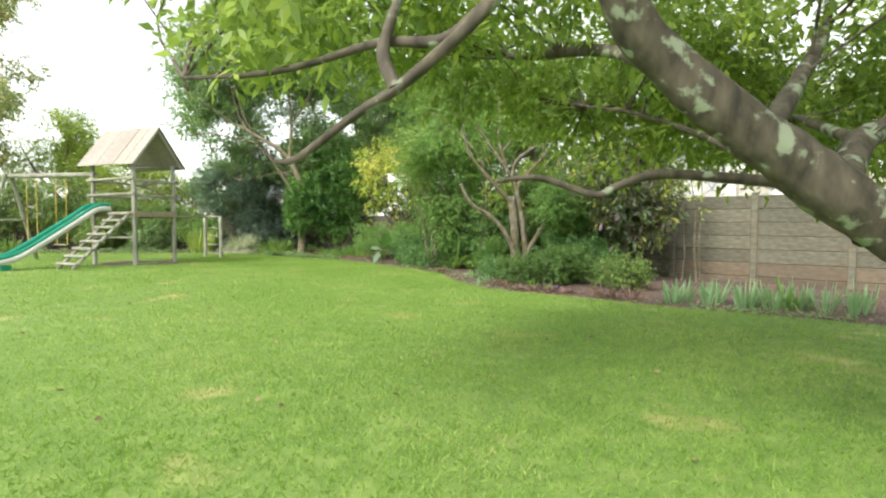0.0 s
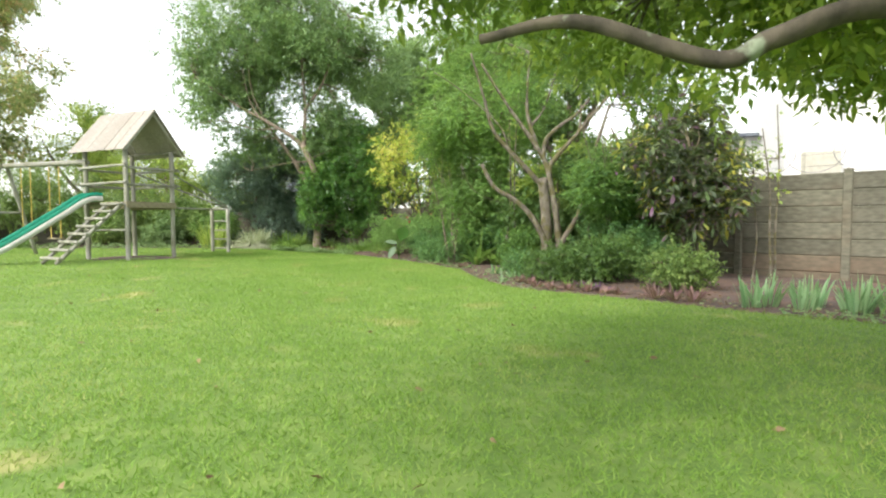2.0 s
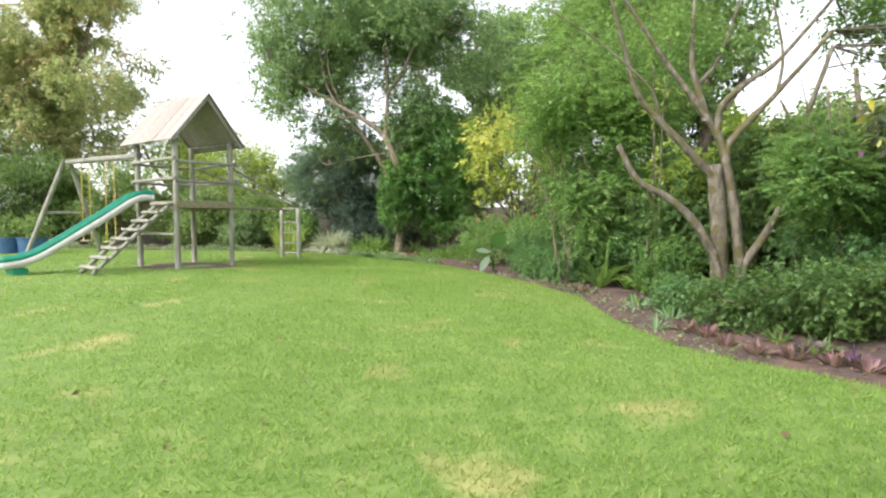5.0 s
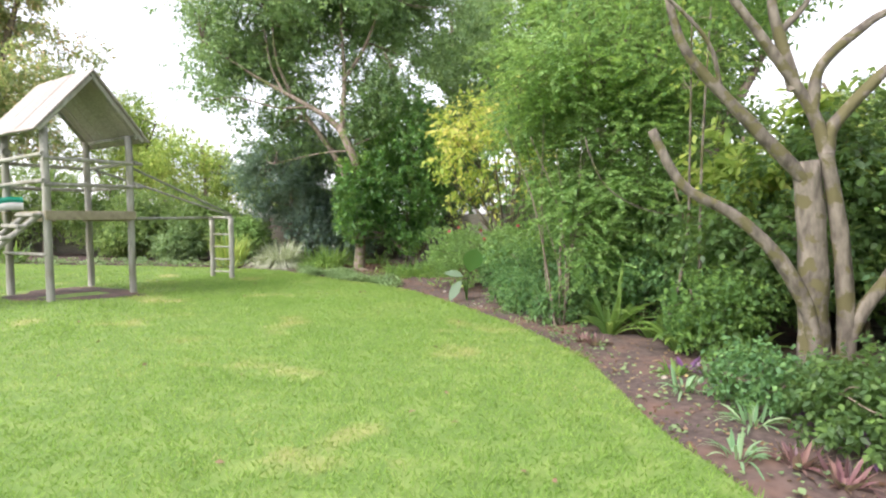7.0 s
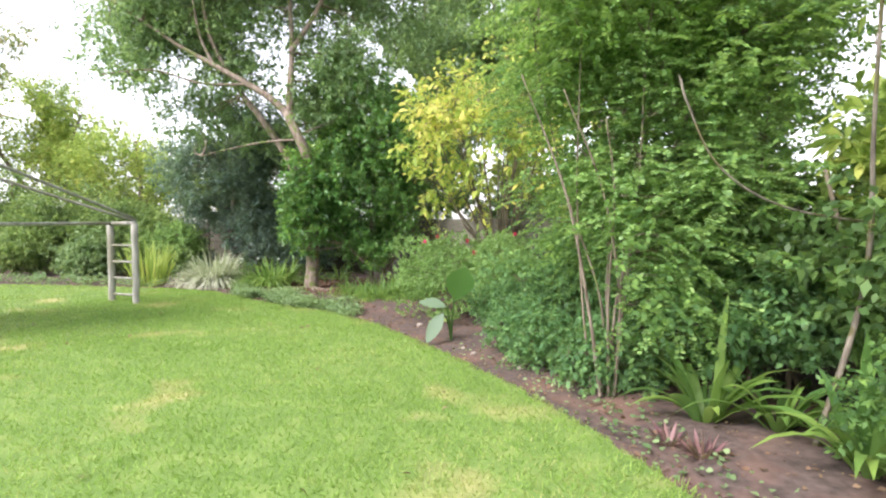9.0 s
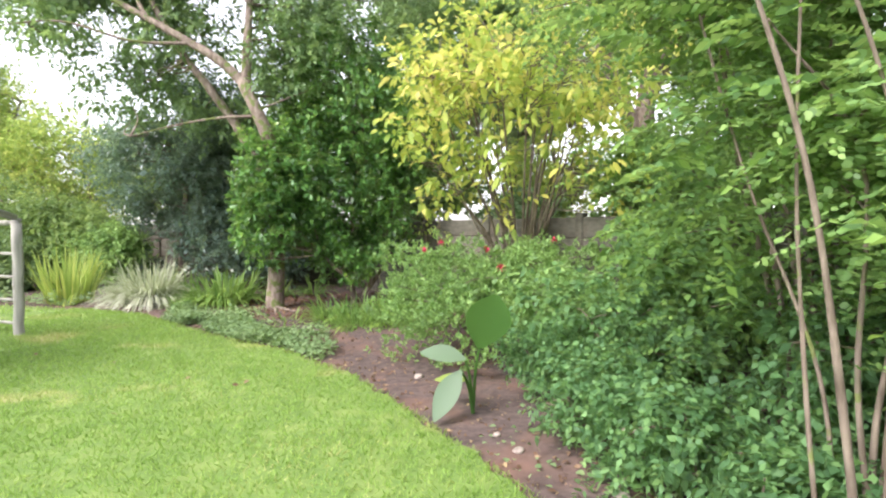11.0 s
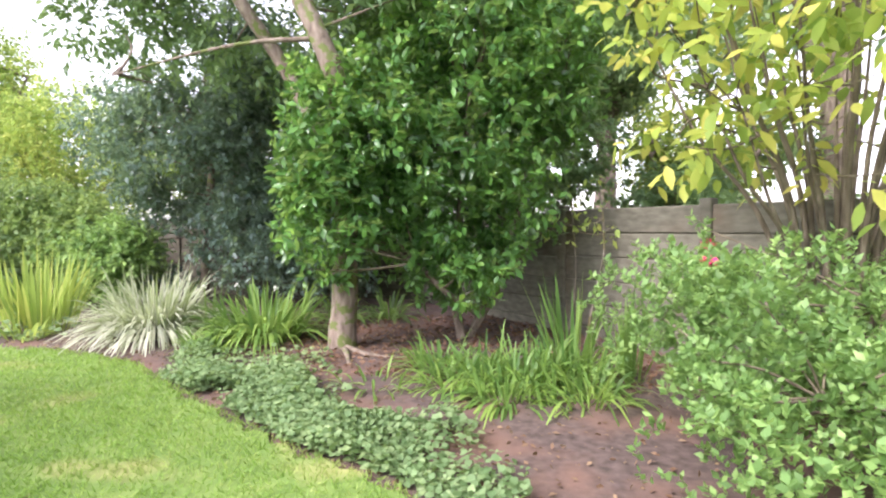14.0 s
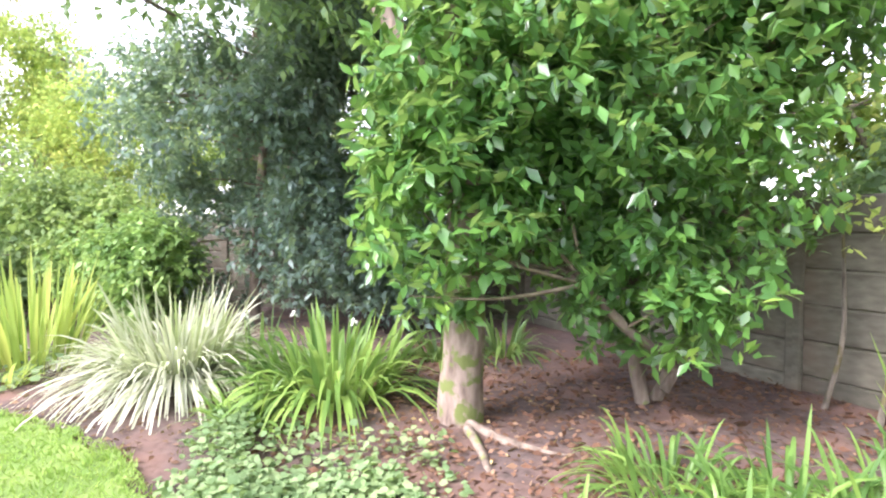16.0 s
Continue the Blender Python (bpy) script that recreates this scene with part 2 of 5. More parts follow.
SHAPES = {"leaf": lambda t: np.sin(np.pi * np.clip(t, 0.02, 0.985)) ** 0.8, "strap": lambda t: np.minimum(1, 0.55 + t * 1.5) * (1 - t ** 3.0) + 0.01,
          "spoon": lambda t: np.sin(np.pi * np.clip(t, 0.03, 0.97) ** 1.4) ** 0.7, "round": lambda t: np.sqrt(np.maximum(0.01, 1 - (2 * t - 1) ** 2)), "blade": lambda t: 1.0 - t * 0.97}


def leaves(name, P, D, L, W, mat, K=3, shape="leaf", droop=0.25, fold=0.0, twist=0.6, ref=None):
    """One mesh of many leaves: P base points, D directions, L lengths, W half widths; K sections along each."""
    n = len(P)
    D = unit(D)
    up = np.zeros((n, 3))
    up[:, 2] = 1
    up += R.normal(0, twist, (n, 3))
    S = unit(np.cross(D, up))
    N = np.cross(S, D)
    if ref is not None:
        S = unit(np.cross(D, np.broadcast_to(np.asarray(ref, float), D.shape)))
        N = np.cross(S, D)
    L, W, droop = (np.broadcast_to(np.asarray(v, float), (n,)) for v in (L, W, droop))
    if K == 2:
        tip = P + D * L[:, None]
        V = np.stack([P - S * W[:, None], P + S * W[:, None], tip], 1)
        return quads_mesh(name, V.reshape(-1, 3), np.arange(n * 3).reshape(-1, 3), mat)
    if K == 3 and not fold and shape == "leaf":
        mid = P + D * (L * 0.45)[:, None] - np.array([0, 0, 0.12]) * (droop * L)[:, None]
        tip = P + D * L[:, None] - np.array([0, 0, 1.0]) * (droop * L)[:, None]
        V = np.stack([P, mid + S * W[:, None], tip, mid - S * W[:, None]], 1)
        return quads_mesh(name, V.reshape(-1, 3), np.arange(n * 4).reshape(-1, 4), mat)
    rows = []
    for t in np.linspace(0, 1, K):
        c = P + D * (L * t)[:, None]
        c[:, 2] -= droop * L * t * t
        h = (W * SHAPES[shape](t))[:, None]
        rows.append(c - S * h + N * h * fold)
        if fold:
            rows.append(c)
        rows.append(c + S * h + N * h * fold)
    V = np.stack(rows, 1)
    m = 3 if fold else 2
    q = []
    for k in range(K - 1):
        for j in range(m - 1):
            a = k * m + j
            q.append((a, a + 1, a + m + 1, a + m))
    Q = (np.arange(n) * K * m)[:, None, None] + np.array(q)[None]
    return quads_mesh(name, V.reshape(-1, 3), Q.reshape(-1, 4), mat)


def wavy(P, s):
    x, y, z = P[:, 0] * s, P[:, 1] * s, P[:, 2] * s
    return (np.sin(1.7 * x + 2.1 * np.sin(1.3 * y)) + np.sin(1.9 * y + 1.7 * np.sin(1.1 * z) + 1) + np.sin(2.3 * z + 1.5 * np.sin(1.7 * x) + 2)) / 3


def sprigs(lobes, n, per, stem, gap=-0.25, lump=1.6, hollow=2.2, lift=0.2, spread=1.0):
    """Leaf bases and directions on n short stems that fill the lobes (centre and radii), with gaps."""
    lobes = np.array(lobes, float)
    size = (lobes[:, 3] * lobes[:, 4] + lobes[:, 4] * lobes[:, 5] + lobes[:, 3] * lobes[:, 5])
    pick = R.choice(len(lobes), int(n * 1.5), p=size / size.sum())
    o = unit(R.normal(size=(len(pick), 3)))
    r = R.random(len(pick)) ** (1 / hollow)
    p = lobes[pick, :3] + o * r[:, None] * lobes[pick, 3:] * (1 + 0.3 * wavy(o * 5 + lobes[pick, :3], 1.0))[:, None]
    keep = wavy(p, lump) > gap
    p, o = p[keep][:n], o[keep][:n]
    s = unit(o + R.normal(0, 0.5, o.shape) + np.array([0, 0, lift]))
    j = np.tile(np.linspace(0.15, 1, per), len(p))
    P, S = np.repeat(p, per, 0), np.repeat(s, per, 0)
    base = P + S * (j * stem)[:, None]
    side = unit(np.cross(S, R.normal(size=S.shape)))
    return base, unit(S * (0.35 + 0.6 * (j > 0.9))[:, None] + side * spread), p, s


def ferny(lobes, n, per, stem, gap=-0.3, lump=1.3):
    """Feathery sprays: pairs of small leaflets set in flat rows along arching stems."""
    _, _, p, s = sprigs(lobes, n, 1, 0.0, gap, lump, 2.0, 0.1)
    s = unit(s * np.array([1, 1, 0.45]))
    side = unit(np.cross(s, np.array([0, 0, 1.0]) + R.normal(0, 0.25, s.shape)))
    j = np.tile(np.repeat(np.linspace(0.1, 1, per), 2), len(p))
    sign = np.tile(np.array([1.0, -1.0]), per * len(p))
    P, S, N = (np.repeat(a, 2 * per, 0) for a in (p, s, side))
    B = P + S * (j * stem)[:, None]
    B[:, 2] -= 0.25 * stem * j * j
    return B, unit(N * sign[:, None] + S * 0.35)


def smooth_path(pts, steps=6):
    p = [Vector(a) for a in pts]
    p = [p[0] * 2 - p[1]] + p + [p[-1] * 2 - p[-2]]
    out = []
    for i in range(1, len(p) - 2):
        for k in range(steps):
            t = k / steps
            a, b, c, d = p[i - 1:i + 3]
            out.append(0.5 * ((2 * b) + (c - a) * t + (2 * a - 5 * b + 4 * c - d) * t * t + (3 * b - a - 3 * c + d) * t ** 3))
    return out + [p[-2]]


def tube_data(path, r0, r1, sides=8, rough=0.0, flare=0.0):
    path = [Vector(a) for a in path]
    n = len(path)
    V, Q = [], []
    up = Vector((0.31, 0.2, 0.93))
    for i, c in enumerate(path):
        d = (path[min(i + 1, n - 1)] - path[max(i - 1, 0)]).normalized()
        a = d.cross(up)
        a = (a if a.length > 0.1 else d.cross(Vector((1, 0, 0)))).normalized()
        b = d.cross(a)
        t = i / (n - 1)
        r = r0 + (r1 - r0) * t + flare * r0 * max(0, 1 - t * 6) ** 2
        for k in range(sides):
            w = 2 * math.pi * k / sides
            q = a * math.cos(w) + b * math.sin(w)
            rr = r * (1 + rough * noise.noise(c * 3.0 + q * 1.3) + rough * 0.5 * noise.noise(c * 9 + q * 3))
            V.append(c + q * rr)
    for i in range(n - 1):
        for k in range(sides):
            k2 = (k + 1) % sides
            Q.append((i * sides + k, i * sides + k2, (i + 1) * sides + k2, (i + 1) * sides + k))
    for e in (0, (n - 1) * sides):
        V.append(path[0 if e == 0 else -1])
        for k in range(0, sides, 2):
            Q.append((len(V) - 1, e + k, e + (k + 1) % sides, e + (k + 2) % sides))
    return V, Q


def tubes_mesh(name, specs, mat, sides=8, rough=0.15, flare=0.0, steps=6):
    V, Q = [], []
    for pts, r0, r1 in specs:
        v, q = tube_data(smooth_path(pts, steps) if steps > 1 else pts, r0, r1, sides, rough, flare)
        Q += [tuple(i + len(V) for i in f) for f in q]
        V += v
    me = quads_mesh(name, [tuple(v) for v in V], Q, mat)
    me.polygons.foreach_set("use_smooth", [True] * len(me.polygons))
    return me


def box_bm(bm, cx, cy, cz, sx, sy, sz, m=None):
    g = bmesh.ops.create_cube(bm, size=1.0)["verts"]
    bmesh.ops.scale(bm, vec=(sx, sy, sz), verts=g)
    bmesh.ops.translate(bm, vec=(cx, cy, cz), verts=g)
    if m is not None:
        bmesh.ops.transform(bm, matrix=m, verts=g)
    return g


def board(name, mat, parent, centre, size, m=None, bevel=0.008, label=""):
    bm = bmesh.new()
    box_bm(bm, *centre, *size)
    bmesh.ops.bevel(bm, geom=bm.edges[:], offset=min(bevel, min(size) * 0.3), segments=1, affect="EDGES")
    if m is not None:
        bmesh.ops.transform(bm, matrix=m, verts=bm.verts[:])
    return part(name, bm, mat, parent, label)


def pole(name, mat, parent, a, b, r, label="", sides=10, r1=None):
    a, b = Vector(a), Vector(b)
    pts = [a.lerp(b, i / 6) + Vector((noise.noise(a * 3 + Vector((i, 0, 0))), noise.noise(b * 3 + Vector((0, i, 0))), 0)) * r * 0.25 * (0 < i < 6) for i in range(7)]
    return child(name, tubes_mesh(name, [(pts, r, r1 or r)], mat, sides, 0.08, 0, 1), parent, label)


def twig_set(base_pts, targets, r0, r1=0.004, sag=0.0):
    out = []
    for t in targets:
        t = Vector(t)
        b = min(base_pts, key=lambda q: (Vector(q) - t).length + 0.6 * max(0, q[2] - t.z))
        b = Vector(b)
        mid = b.lerp(t, 0.5) + Vector(R.normal(0, 0.08, 3)) * (t - b).length + Vector((0, 0, sag))
        out.append(([b, mid, t], r0, r1))
    return out


# ---- ground ----
EDGE = [(14, 1.5), (9, 4.5), (5.6, 6.8), (4.8, 7.4), (3.6, 8.2), (2.3, 9.3), (0.85, 10.4), (0.3, 11.9), (-0.05, 13.6), (-0.9, 15.2), (-1.65, 16.3), (-2.1, 16.9), (-3.1, 18.2), (-4.35, 19.25),
        (-5.2, 19.65), (-6.7, 20.55), (-7.5, 21.1), (-8.3, 21.35), (-10, 21.5), (-14, 21.6), (-22, 21.5), (-40, 21.0)]
ex, ey = np.array(EDGE)[::-1, 0], np.array(EDGE)[::-1, 1]


def edge_y(x):
    return np.interp(x, ex, ey)


def lift(x, y):
    """The ground's height: flat lawn, a little higher by the play tower, beds mounded behind their edge."""
    x, y = np.asarray(x, float), np.asarray(y, float)
    away = np.clip((y - edge_y(x)) / 2.0, 0, 1)
    bed = 0.06 * away * away * (3 - 2 * away)
    left = 0.08 * np.clip((-x - 5) / 4, 0, 1) * (1 - away)
    return bed + left + 0.008 * np.sin(x * 1.1 + y * 0.7)


def gz(x, y):
    return float(lift(x, y))


def sheet(name, xs, y0, tops, rows, mat, dz, rough=0.0, power=1.0):
    V, Q = [], []
    for i, x in enumerate(xs):
        f = np.linspace(0, 1, rows) ** power
        ys = y0 + (tops[i] - y0) * f
        V.append(np.stack([np.full(rows, x), ys, lift(x, ys) + dz + rough * R.normal(0, 1, rows)], 1))
    V = np.concatenate(V)
    i, j = np.meshgrid(np.arange(len(xs) - 1), np.arange(rows - 1), indexing="ij")
    a = (i * rows + j).ravel()
    Q = np.stack([a, a + rows, a + rows + 1, a + 1], 1)
    me = quads_mesh(name, V, Q, mat)
    me.polygons.foreach_set("use_smooth", [True] * len(me.polygons))
    return me


xs = np.concatenate([[-900, -300, -100, -60], np.arange(-40, 14.01, 0.2), [20, 40, 100, 300, 900]])
ground = new("ground", sheet("ground", xs, -30.0, np.full(len(xs), 34.0), 200, M["soil"], -0.03, 0.004))
tagged(ground, "reddish brown garden soil of the planting beds", "ground", kind="structure")
far = new("ground_far", quads_mesh("ground_far", [(-2000, -2000, -0.12), (2000, -2000, -0.12), (2000, 2000, -0.12), (-2000, 2000, -0.12)], [(0, 1, 2, 3)], M["soil"]))
tagged(far, "open ground running out to the horizon", "ground", kind="structure")
lx = np.concatenate([np.arange(-40, -11, 0.3), np.arange(-11, 6, 0.05), np.arange(6, 14.01, 0.2)])
tops = edge_y(lx) + 0.035 * np.sin(lx * 9) + 0.03 * np.sin(lx * 23 + 1) + 0.02 * R.normal(size=len(lx))
lawn = new("lawn", sheet("lawn", lx, -28.0, tops, 60, M["lawn_soil"], 0.0))
tagged(lawn, "bright green mown lawn with a few dry patches", "lawn", kind="structure")


def blades(name, n, x0, x1, y0, y1, length, width, label, near=None):
    p = np.stack([R.uniform(x0, x1, n), R.uniform(y0, y1, n)], 1)
    keep = p[:, 1] < edge_y(p[:, 0]) + 0.06
    bare = np.hypot((p[:, 0] + 9.2) / 1.2, (p[:, 1] - 16.2) / 0.9) < 1
    p = p[keep & ~bare]
    if near:
        d = np.abs(p[:, 0] - np.interp(p[:, 1], *near))
        p = p[R.random(len(p)) < np.clip(1.4 - d / 5, 0.12, 1)]
    z = lift(p[:, 0], p[:, 1])
    P = np.column_stack([p, z - 0.004])
    D = R.normal(0, 0.65, (len(p), 3))
    D[:, 2] = 0.75
    L = length * R.uniform(0.5, 1.2, len(p)) * (1 + 0.25 * wavy(P * 2.2, 1.0))
    ob = new(name, leaves(name, P, D, L, width * R.uniform(0.7, 1.3, len(p)), M["blade"], 2, "blade", 0.2))
    return tagged(ob, label, "grass", kind="stuff")


LINE = ([-2, 0, 5, 10, 15, 19, 22], [0, 0.1, 0, -0.6, -2.0, -5, -6])
blades("grass", 680000, -9, 6, -0.5, 21.6, 0.05, 0.005, "short green lawn grass blades", LINE)
blades("grass", 120000, -24, -6, 6, 21.6, 0.055, 0.008, "short green lawn grass blades")


def scatter_litter(n, label):
    x = R.uniform(-10, 9, n)
    y = edge_y(x) + R.random(n) ** 1.6 * 4.0 - 0.05
    P = np.column_stack([x, y, lift(x, y) - 0.018])
    D = R.normal(0, 1, (n, 3))
    D[:, 2] = np.abs(D[:, 2]) * 0.25
    L = R.uniform(0.015, 0.055, n)
    tagged(new("leaf_litter", leaves("leaf_litter", P, D, L, L * 0.28, M["litter"], 3, "leaf", 0.1, 0.25)), label, "leaf litter", kind="stuff")


scatter_litter(8000, "dry brown fallen leaves on the bed soil")
x = R.uniform(-8, 4, 160)
y = R.uniform(2, 19, 160)
k = y < edge_y(x) - 0.3
P = np.column_stack([x[k], y[k], lift(x[k], y[k]) + 0.03])
tagged(new("fallen_leaves", leaves("fallen_leaves", P, R.normal(0, 1, P.shape) * (1, 1, 0.15), 0.06, 0.016, M["litter"], 3, "leaf", 0.1, 0.3)), "a few brown fallen leaves on the lawn", "leaf litter", kind="stuff")
bm = bmesh.new()
bmesh.ops.create_circle(bm, cap_ends=True, segments=40, radius=1.0)
for v in bm.verts:
    a = math.atan2(v.co.y, v.co.x)
    f = 1 + 0.14 * math.sin(3 * a + 1) + 0.08 * math.sin(7 * a)
    v.co.x, v.co.y = -9.2 + v.co.x * 1.15 * f, 16.2 + v.co.y * 0.85 * f
    v.co.z = gz(v.co.x, v.co.y) + 0.006
me = bpy.data.meshes.new("bare_patch")
bm.to_mesh(me)
bm.free()
me.materials.append(M["soil"])
tagged(new("bare_patch", me), "worn bare soil under the play tower", "ground", kind="structure")

# ---- boundary wall ----
def precast_wall(name, a, b, base, rows, label, row_h=0.285):
    a, b = Vector((*a, 0)), Vector((*b, 0))
    run = b - a
    bays = max(1, round(run.length / 1.66))
    w = run.length / bays
    root = new(name)
    root.matrix_basis = Matrix.Translation((a.x, a.y, base)) @ Matrix.Rotation(math.atan2(run.y, run.x), 4, "Z")
    tagged(root, label, "wall", kind="structure")
    bm = bmesh.new()
    box_bm(bm, 0, 0, row_h / 2, w - 0.1, 0.05, row_h - 0.0005)
    bmesh.ops.bevel(bm, geom=[e for e in bm.edges if abs(e.verts[0].co.x - e.verts[1].co.x) > 0.5], offset=0.016, segments=1, affect="EDGES")
    panel = bpy.data.meshes.new("panel")
    bm.to_mesh(panel)
    bm.free()
    panel.materials.append(M["concrete"])
    low_panel = panel.copy()
    low_panel.materials[0] = M["splashed_concrete"]
    bm = bmesh.new()
    h = rows * row_h + 0.42
    box_bm(bm, 0, 0, h / 2 - 0.36, 0.13, 0.12, h)
    bmesh.ops.bevel(bm, geom=bm.edges[:], offset=0.012, segments=1, affect="EDGES")
    post = bpy.data.meshes.new("post")
    bm.to_mesh(post)
    bm.free()
    post.materials.append(M["concrete"])
    for i in range(bays + 1):
        child("post", post, root).location = (i * w, 0, 0)
        for r in range(-1, rows if i < bays else -1):
            p = child("panel", low_panel if r < 1 and rows == 6 else panel, root)
            p.matrix_basis = pose((i + 0.5) * w, R.normal(0, 0.004), r * row_h, 0, 0, 0)
    return root


WALL = "weathered grey-brown precast concrete panel wall with posts"
precast_wall("wall_east", (16.47, 2.54), (5.3, 12.45), 0.16, 6, WALL)
precast_wall("wall_east_inner", (5.3, 12.45), (-0.75, 20.75), 0.16, 5, WALL)
precast_wall("wall_north_east", (-0.75, 20.75), (-3.4, 23.75), 0.16, 5, WALL)
precast_wall("wall_north", (-3.4, 23.75), (-6.0, 26.4), 0.14, 5, WALL)
precast_wall("wall_north_far", (-6.0, 26.4), (-40, 27.5), 0.1, 5, WALL)
for nm, a, b in (("wall_west", (-40, 27.5), (-40, -16)), ("wall_south", (-40, -16), (16, -16)), ("wall_south_east", (16, -16), (16.47, 2.54))):
    bm = bmesh.new()
    d = Vector((b[0] - a[0], b[1] - a[1], 0))
    box_bm(bm, d.length / 2, 0, 0.9, d.length, 0.12, 1.9)
    ob = new(nm, bpy.data.meshes.new(nm))
    bm.to_mesh(ob.data)
    bm.free()
    ob.data.materials.append(M["concrete"])
    ob.matrix_basis = Matrix.Translation((*a, 0)) @ Matrix.Rotation(math.atan2(d.y, d.x), 4, "Z")
    tagged(ob, "plain grey concrete garden wall", "wall", kind="structure")
# coiled security wire along the wall's top
pts = []
a, b = Vector((13, 5.62, 2.12)), Vector((5.5, 12.27, 2.12))
d = (b - a).normalized()
for i in range(26 * 14):
    w = 2 * math.pi * i / 26
    pts.append(a.lerp(b, i / (26 * 14)) + Vector((0, 0, 1)) * math.sin(w) * 0.23 + d * math.cos(w) * 0.23)
coil = new("razor_wire", tubes_mesh("razor_wire", [(pts, 0.007, 0.007), ([a + Vector((0, 0, 0.08)), b + Vector((0, 0, 0.08))], 0.003, 0.003), ([a - Vector((0, 0, 0.12)), b - Vector((0, 0, 0.12))], 0.003, 0.003)], M["wire"], 4, 0, 0, 1))
tagged(coil, "coiled galvanised security wire along the wall top", "wire")

# ---- neighbour's house ----
house = thing("house", (11.8, 26, 0), "white plastered neighbouring house with grey roof behind the wall", "house", "", -12)
board("wall", M["plaster"], house, (10, 0, 2.3), (20, 0.3, 4.6))
board("side_wall", M["plaster"], house, (0, 5, 2.3), (0.3, 9.6, 4.6))
bm = bmesh.new()
for q in [((-0.6, -0.7, 4.55), (20.5, -0.7, 4.55), (20.5, 5, 5.5), (-0.6, 5, 5.5)), ((-0.6, 10.5, 4.55), (20.5, 10.5, 4.55), (20.5, 5, 5.52), (-0.6, 5, 5.52))]:
    f = bm.faces.new([bm.verts.new(v) for v in q])
g = bmesh.ops.solidify(bm, geom=bm.faces[:], thickness=0.15)
part("roof", bm, M["tile"], house, "grey tiled roof")
board("gable_wall", M["plaster"], house, (5.2, -1.8, 2.9), (9.4, 3.2, 5.8))
board("garage_door", M["beige"], house, (7, -3.43, 2.1), (3.4, 0.06, 2.9), label="beige panel door")
board("pillar", M["beige"], house, (1.6, -3.6, 1.75), (1.1, 0.5, 3.5), label="beige plastered pillar")
for i, wx in enumerate((13.0, 17.0)):
    wdw = board("window", M["plaster"], house, (wx, -0.17, 2.9), (1.6, 0.08, 1.2))
    child("pane", board("pane", M["dark_glass"], house, (wx, -0.225, 2.9), (1.4, 0.03, 1.0)).data, wdw)
for o in list(bpy.data.objects):
    if o.parent == house and o.name.startswith("pane"):
        bpy.data.objects.remove(o)
ridge_house = thing("house", (-15, 56, 0), "pale house with pitched roof beyond the trees", "house", "", 8)
board("wall", M["plaster"], ridge_house, (0, 0, 2), (9, 6, 4))
bm = bmesh.new()
for q in [((-5, -3.6, 3.9), (5, -3.6, 3.9), (5, 0, 6.0), (-5, 0, 6.0)), ((-5, 3.6, 3.9), (5, 3.6, 3.9), (5, 0, 6.02), (-5, 0, 6.02))]:
    bm.faces.new([bm.verts.new(v) for v in q])
bmesh.ops.solidify(bm, geom=bm.faces[:], thickness=0.15)
part("roof", bm, M["tile"], ridge_house, "grey pitched roof")

# ---- play tower ----
TX, TY, TURN_T = -9.27, 16.27, math.degrees(1.22)
tower = thing("play_tower", (TX, TY, 0.08), "weathered wooden play tower with roof, green slide and swings", "playset", "", TURN_T)
W_ = M["wood"]
corner = {"A": (-0.69, -0.8), "B": (0.69, -0.8), "C": (0.69, 0.8), "L": (-0.69, 0.8)}
for kx, ky in corner.values():
    pole("post", W_, tower, (kx, ky, -0.15), (kx, ky, 2.95), 0.062)
for z in (1.98, 2.42):
    pole("rail", W_, tower, (-0.75, -0.86, z), (0.9, -0.86, z + 0.02), 0.035)
    pole("rail", W_, tower, (0.75, -0.95, z + 0.04), (0.75, 0.95, z), 0.035)
    pole("rail", W_, tower, (-0.8, 0.87, z), (0.8, 0.87, z), 0.035)
    pole("rail", W_, tower, (-0.76, -0.9, z + 0.06), (-0.76, 0.95, z + 0.03), 0.035)
for sx in (-0.62, 0.62):
    board("joist", M["deck"], tower, (sx, 0, 1.42), (0.05, 1.75, 0.14))
for sy in (-0.87, 0.87):
    board("fascia", M["deck"], tower, (0, sy, 1.46), (1.5, 0.035, 0.16))
for i in range(10):
    board("deck_board", M["deck"], tower, (0, -0.76 + i * 0.169, 1.515), (1.5, 0.155, 0.03))
pole("rail", W_, tower, (-0.74, 0.85, 0.78), (-0.74, -0.85, 0.8), 0.03)
slope = math.atan2(1.12, 0.92)
for side in (-1, 1):
    for i in range(6):
        y0 = -1.08 + i * 0.365
        m = Matrix.Translation((0, 0, 4.0)) @ Matrix.Rotation(side * slope, 4, "Y")
        board("roof_board", M["roof"], tower, (side * 0.74, y0 + 0.18, R.normal(0, 0.004)), (1.5, 0.358, 0.022), m)
for ye in (-1.0, 1.0):
    for side in (-1, 1):
        m = Matrix.Translation((0, 0, 3.96)) @ Matrix.Rotation(side * slope, 4, "Y")
        board("rafter", W_, tower, (side * 0.7, ye, -0.04), (1.4, 0.04, 0.07), m)
for sx in (-0.74, 0.74):
    pole("eave_beam", W_, tower, (sx, -1.0, 2.93), (sx, 1.0, 2.93), 0.04)
pole("ridge_beam", W_, tower, (0, -1.05, 3.9), (0, 1.05, 3.9), 0.035)


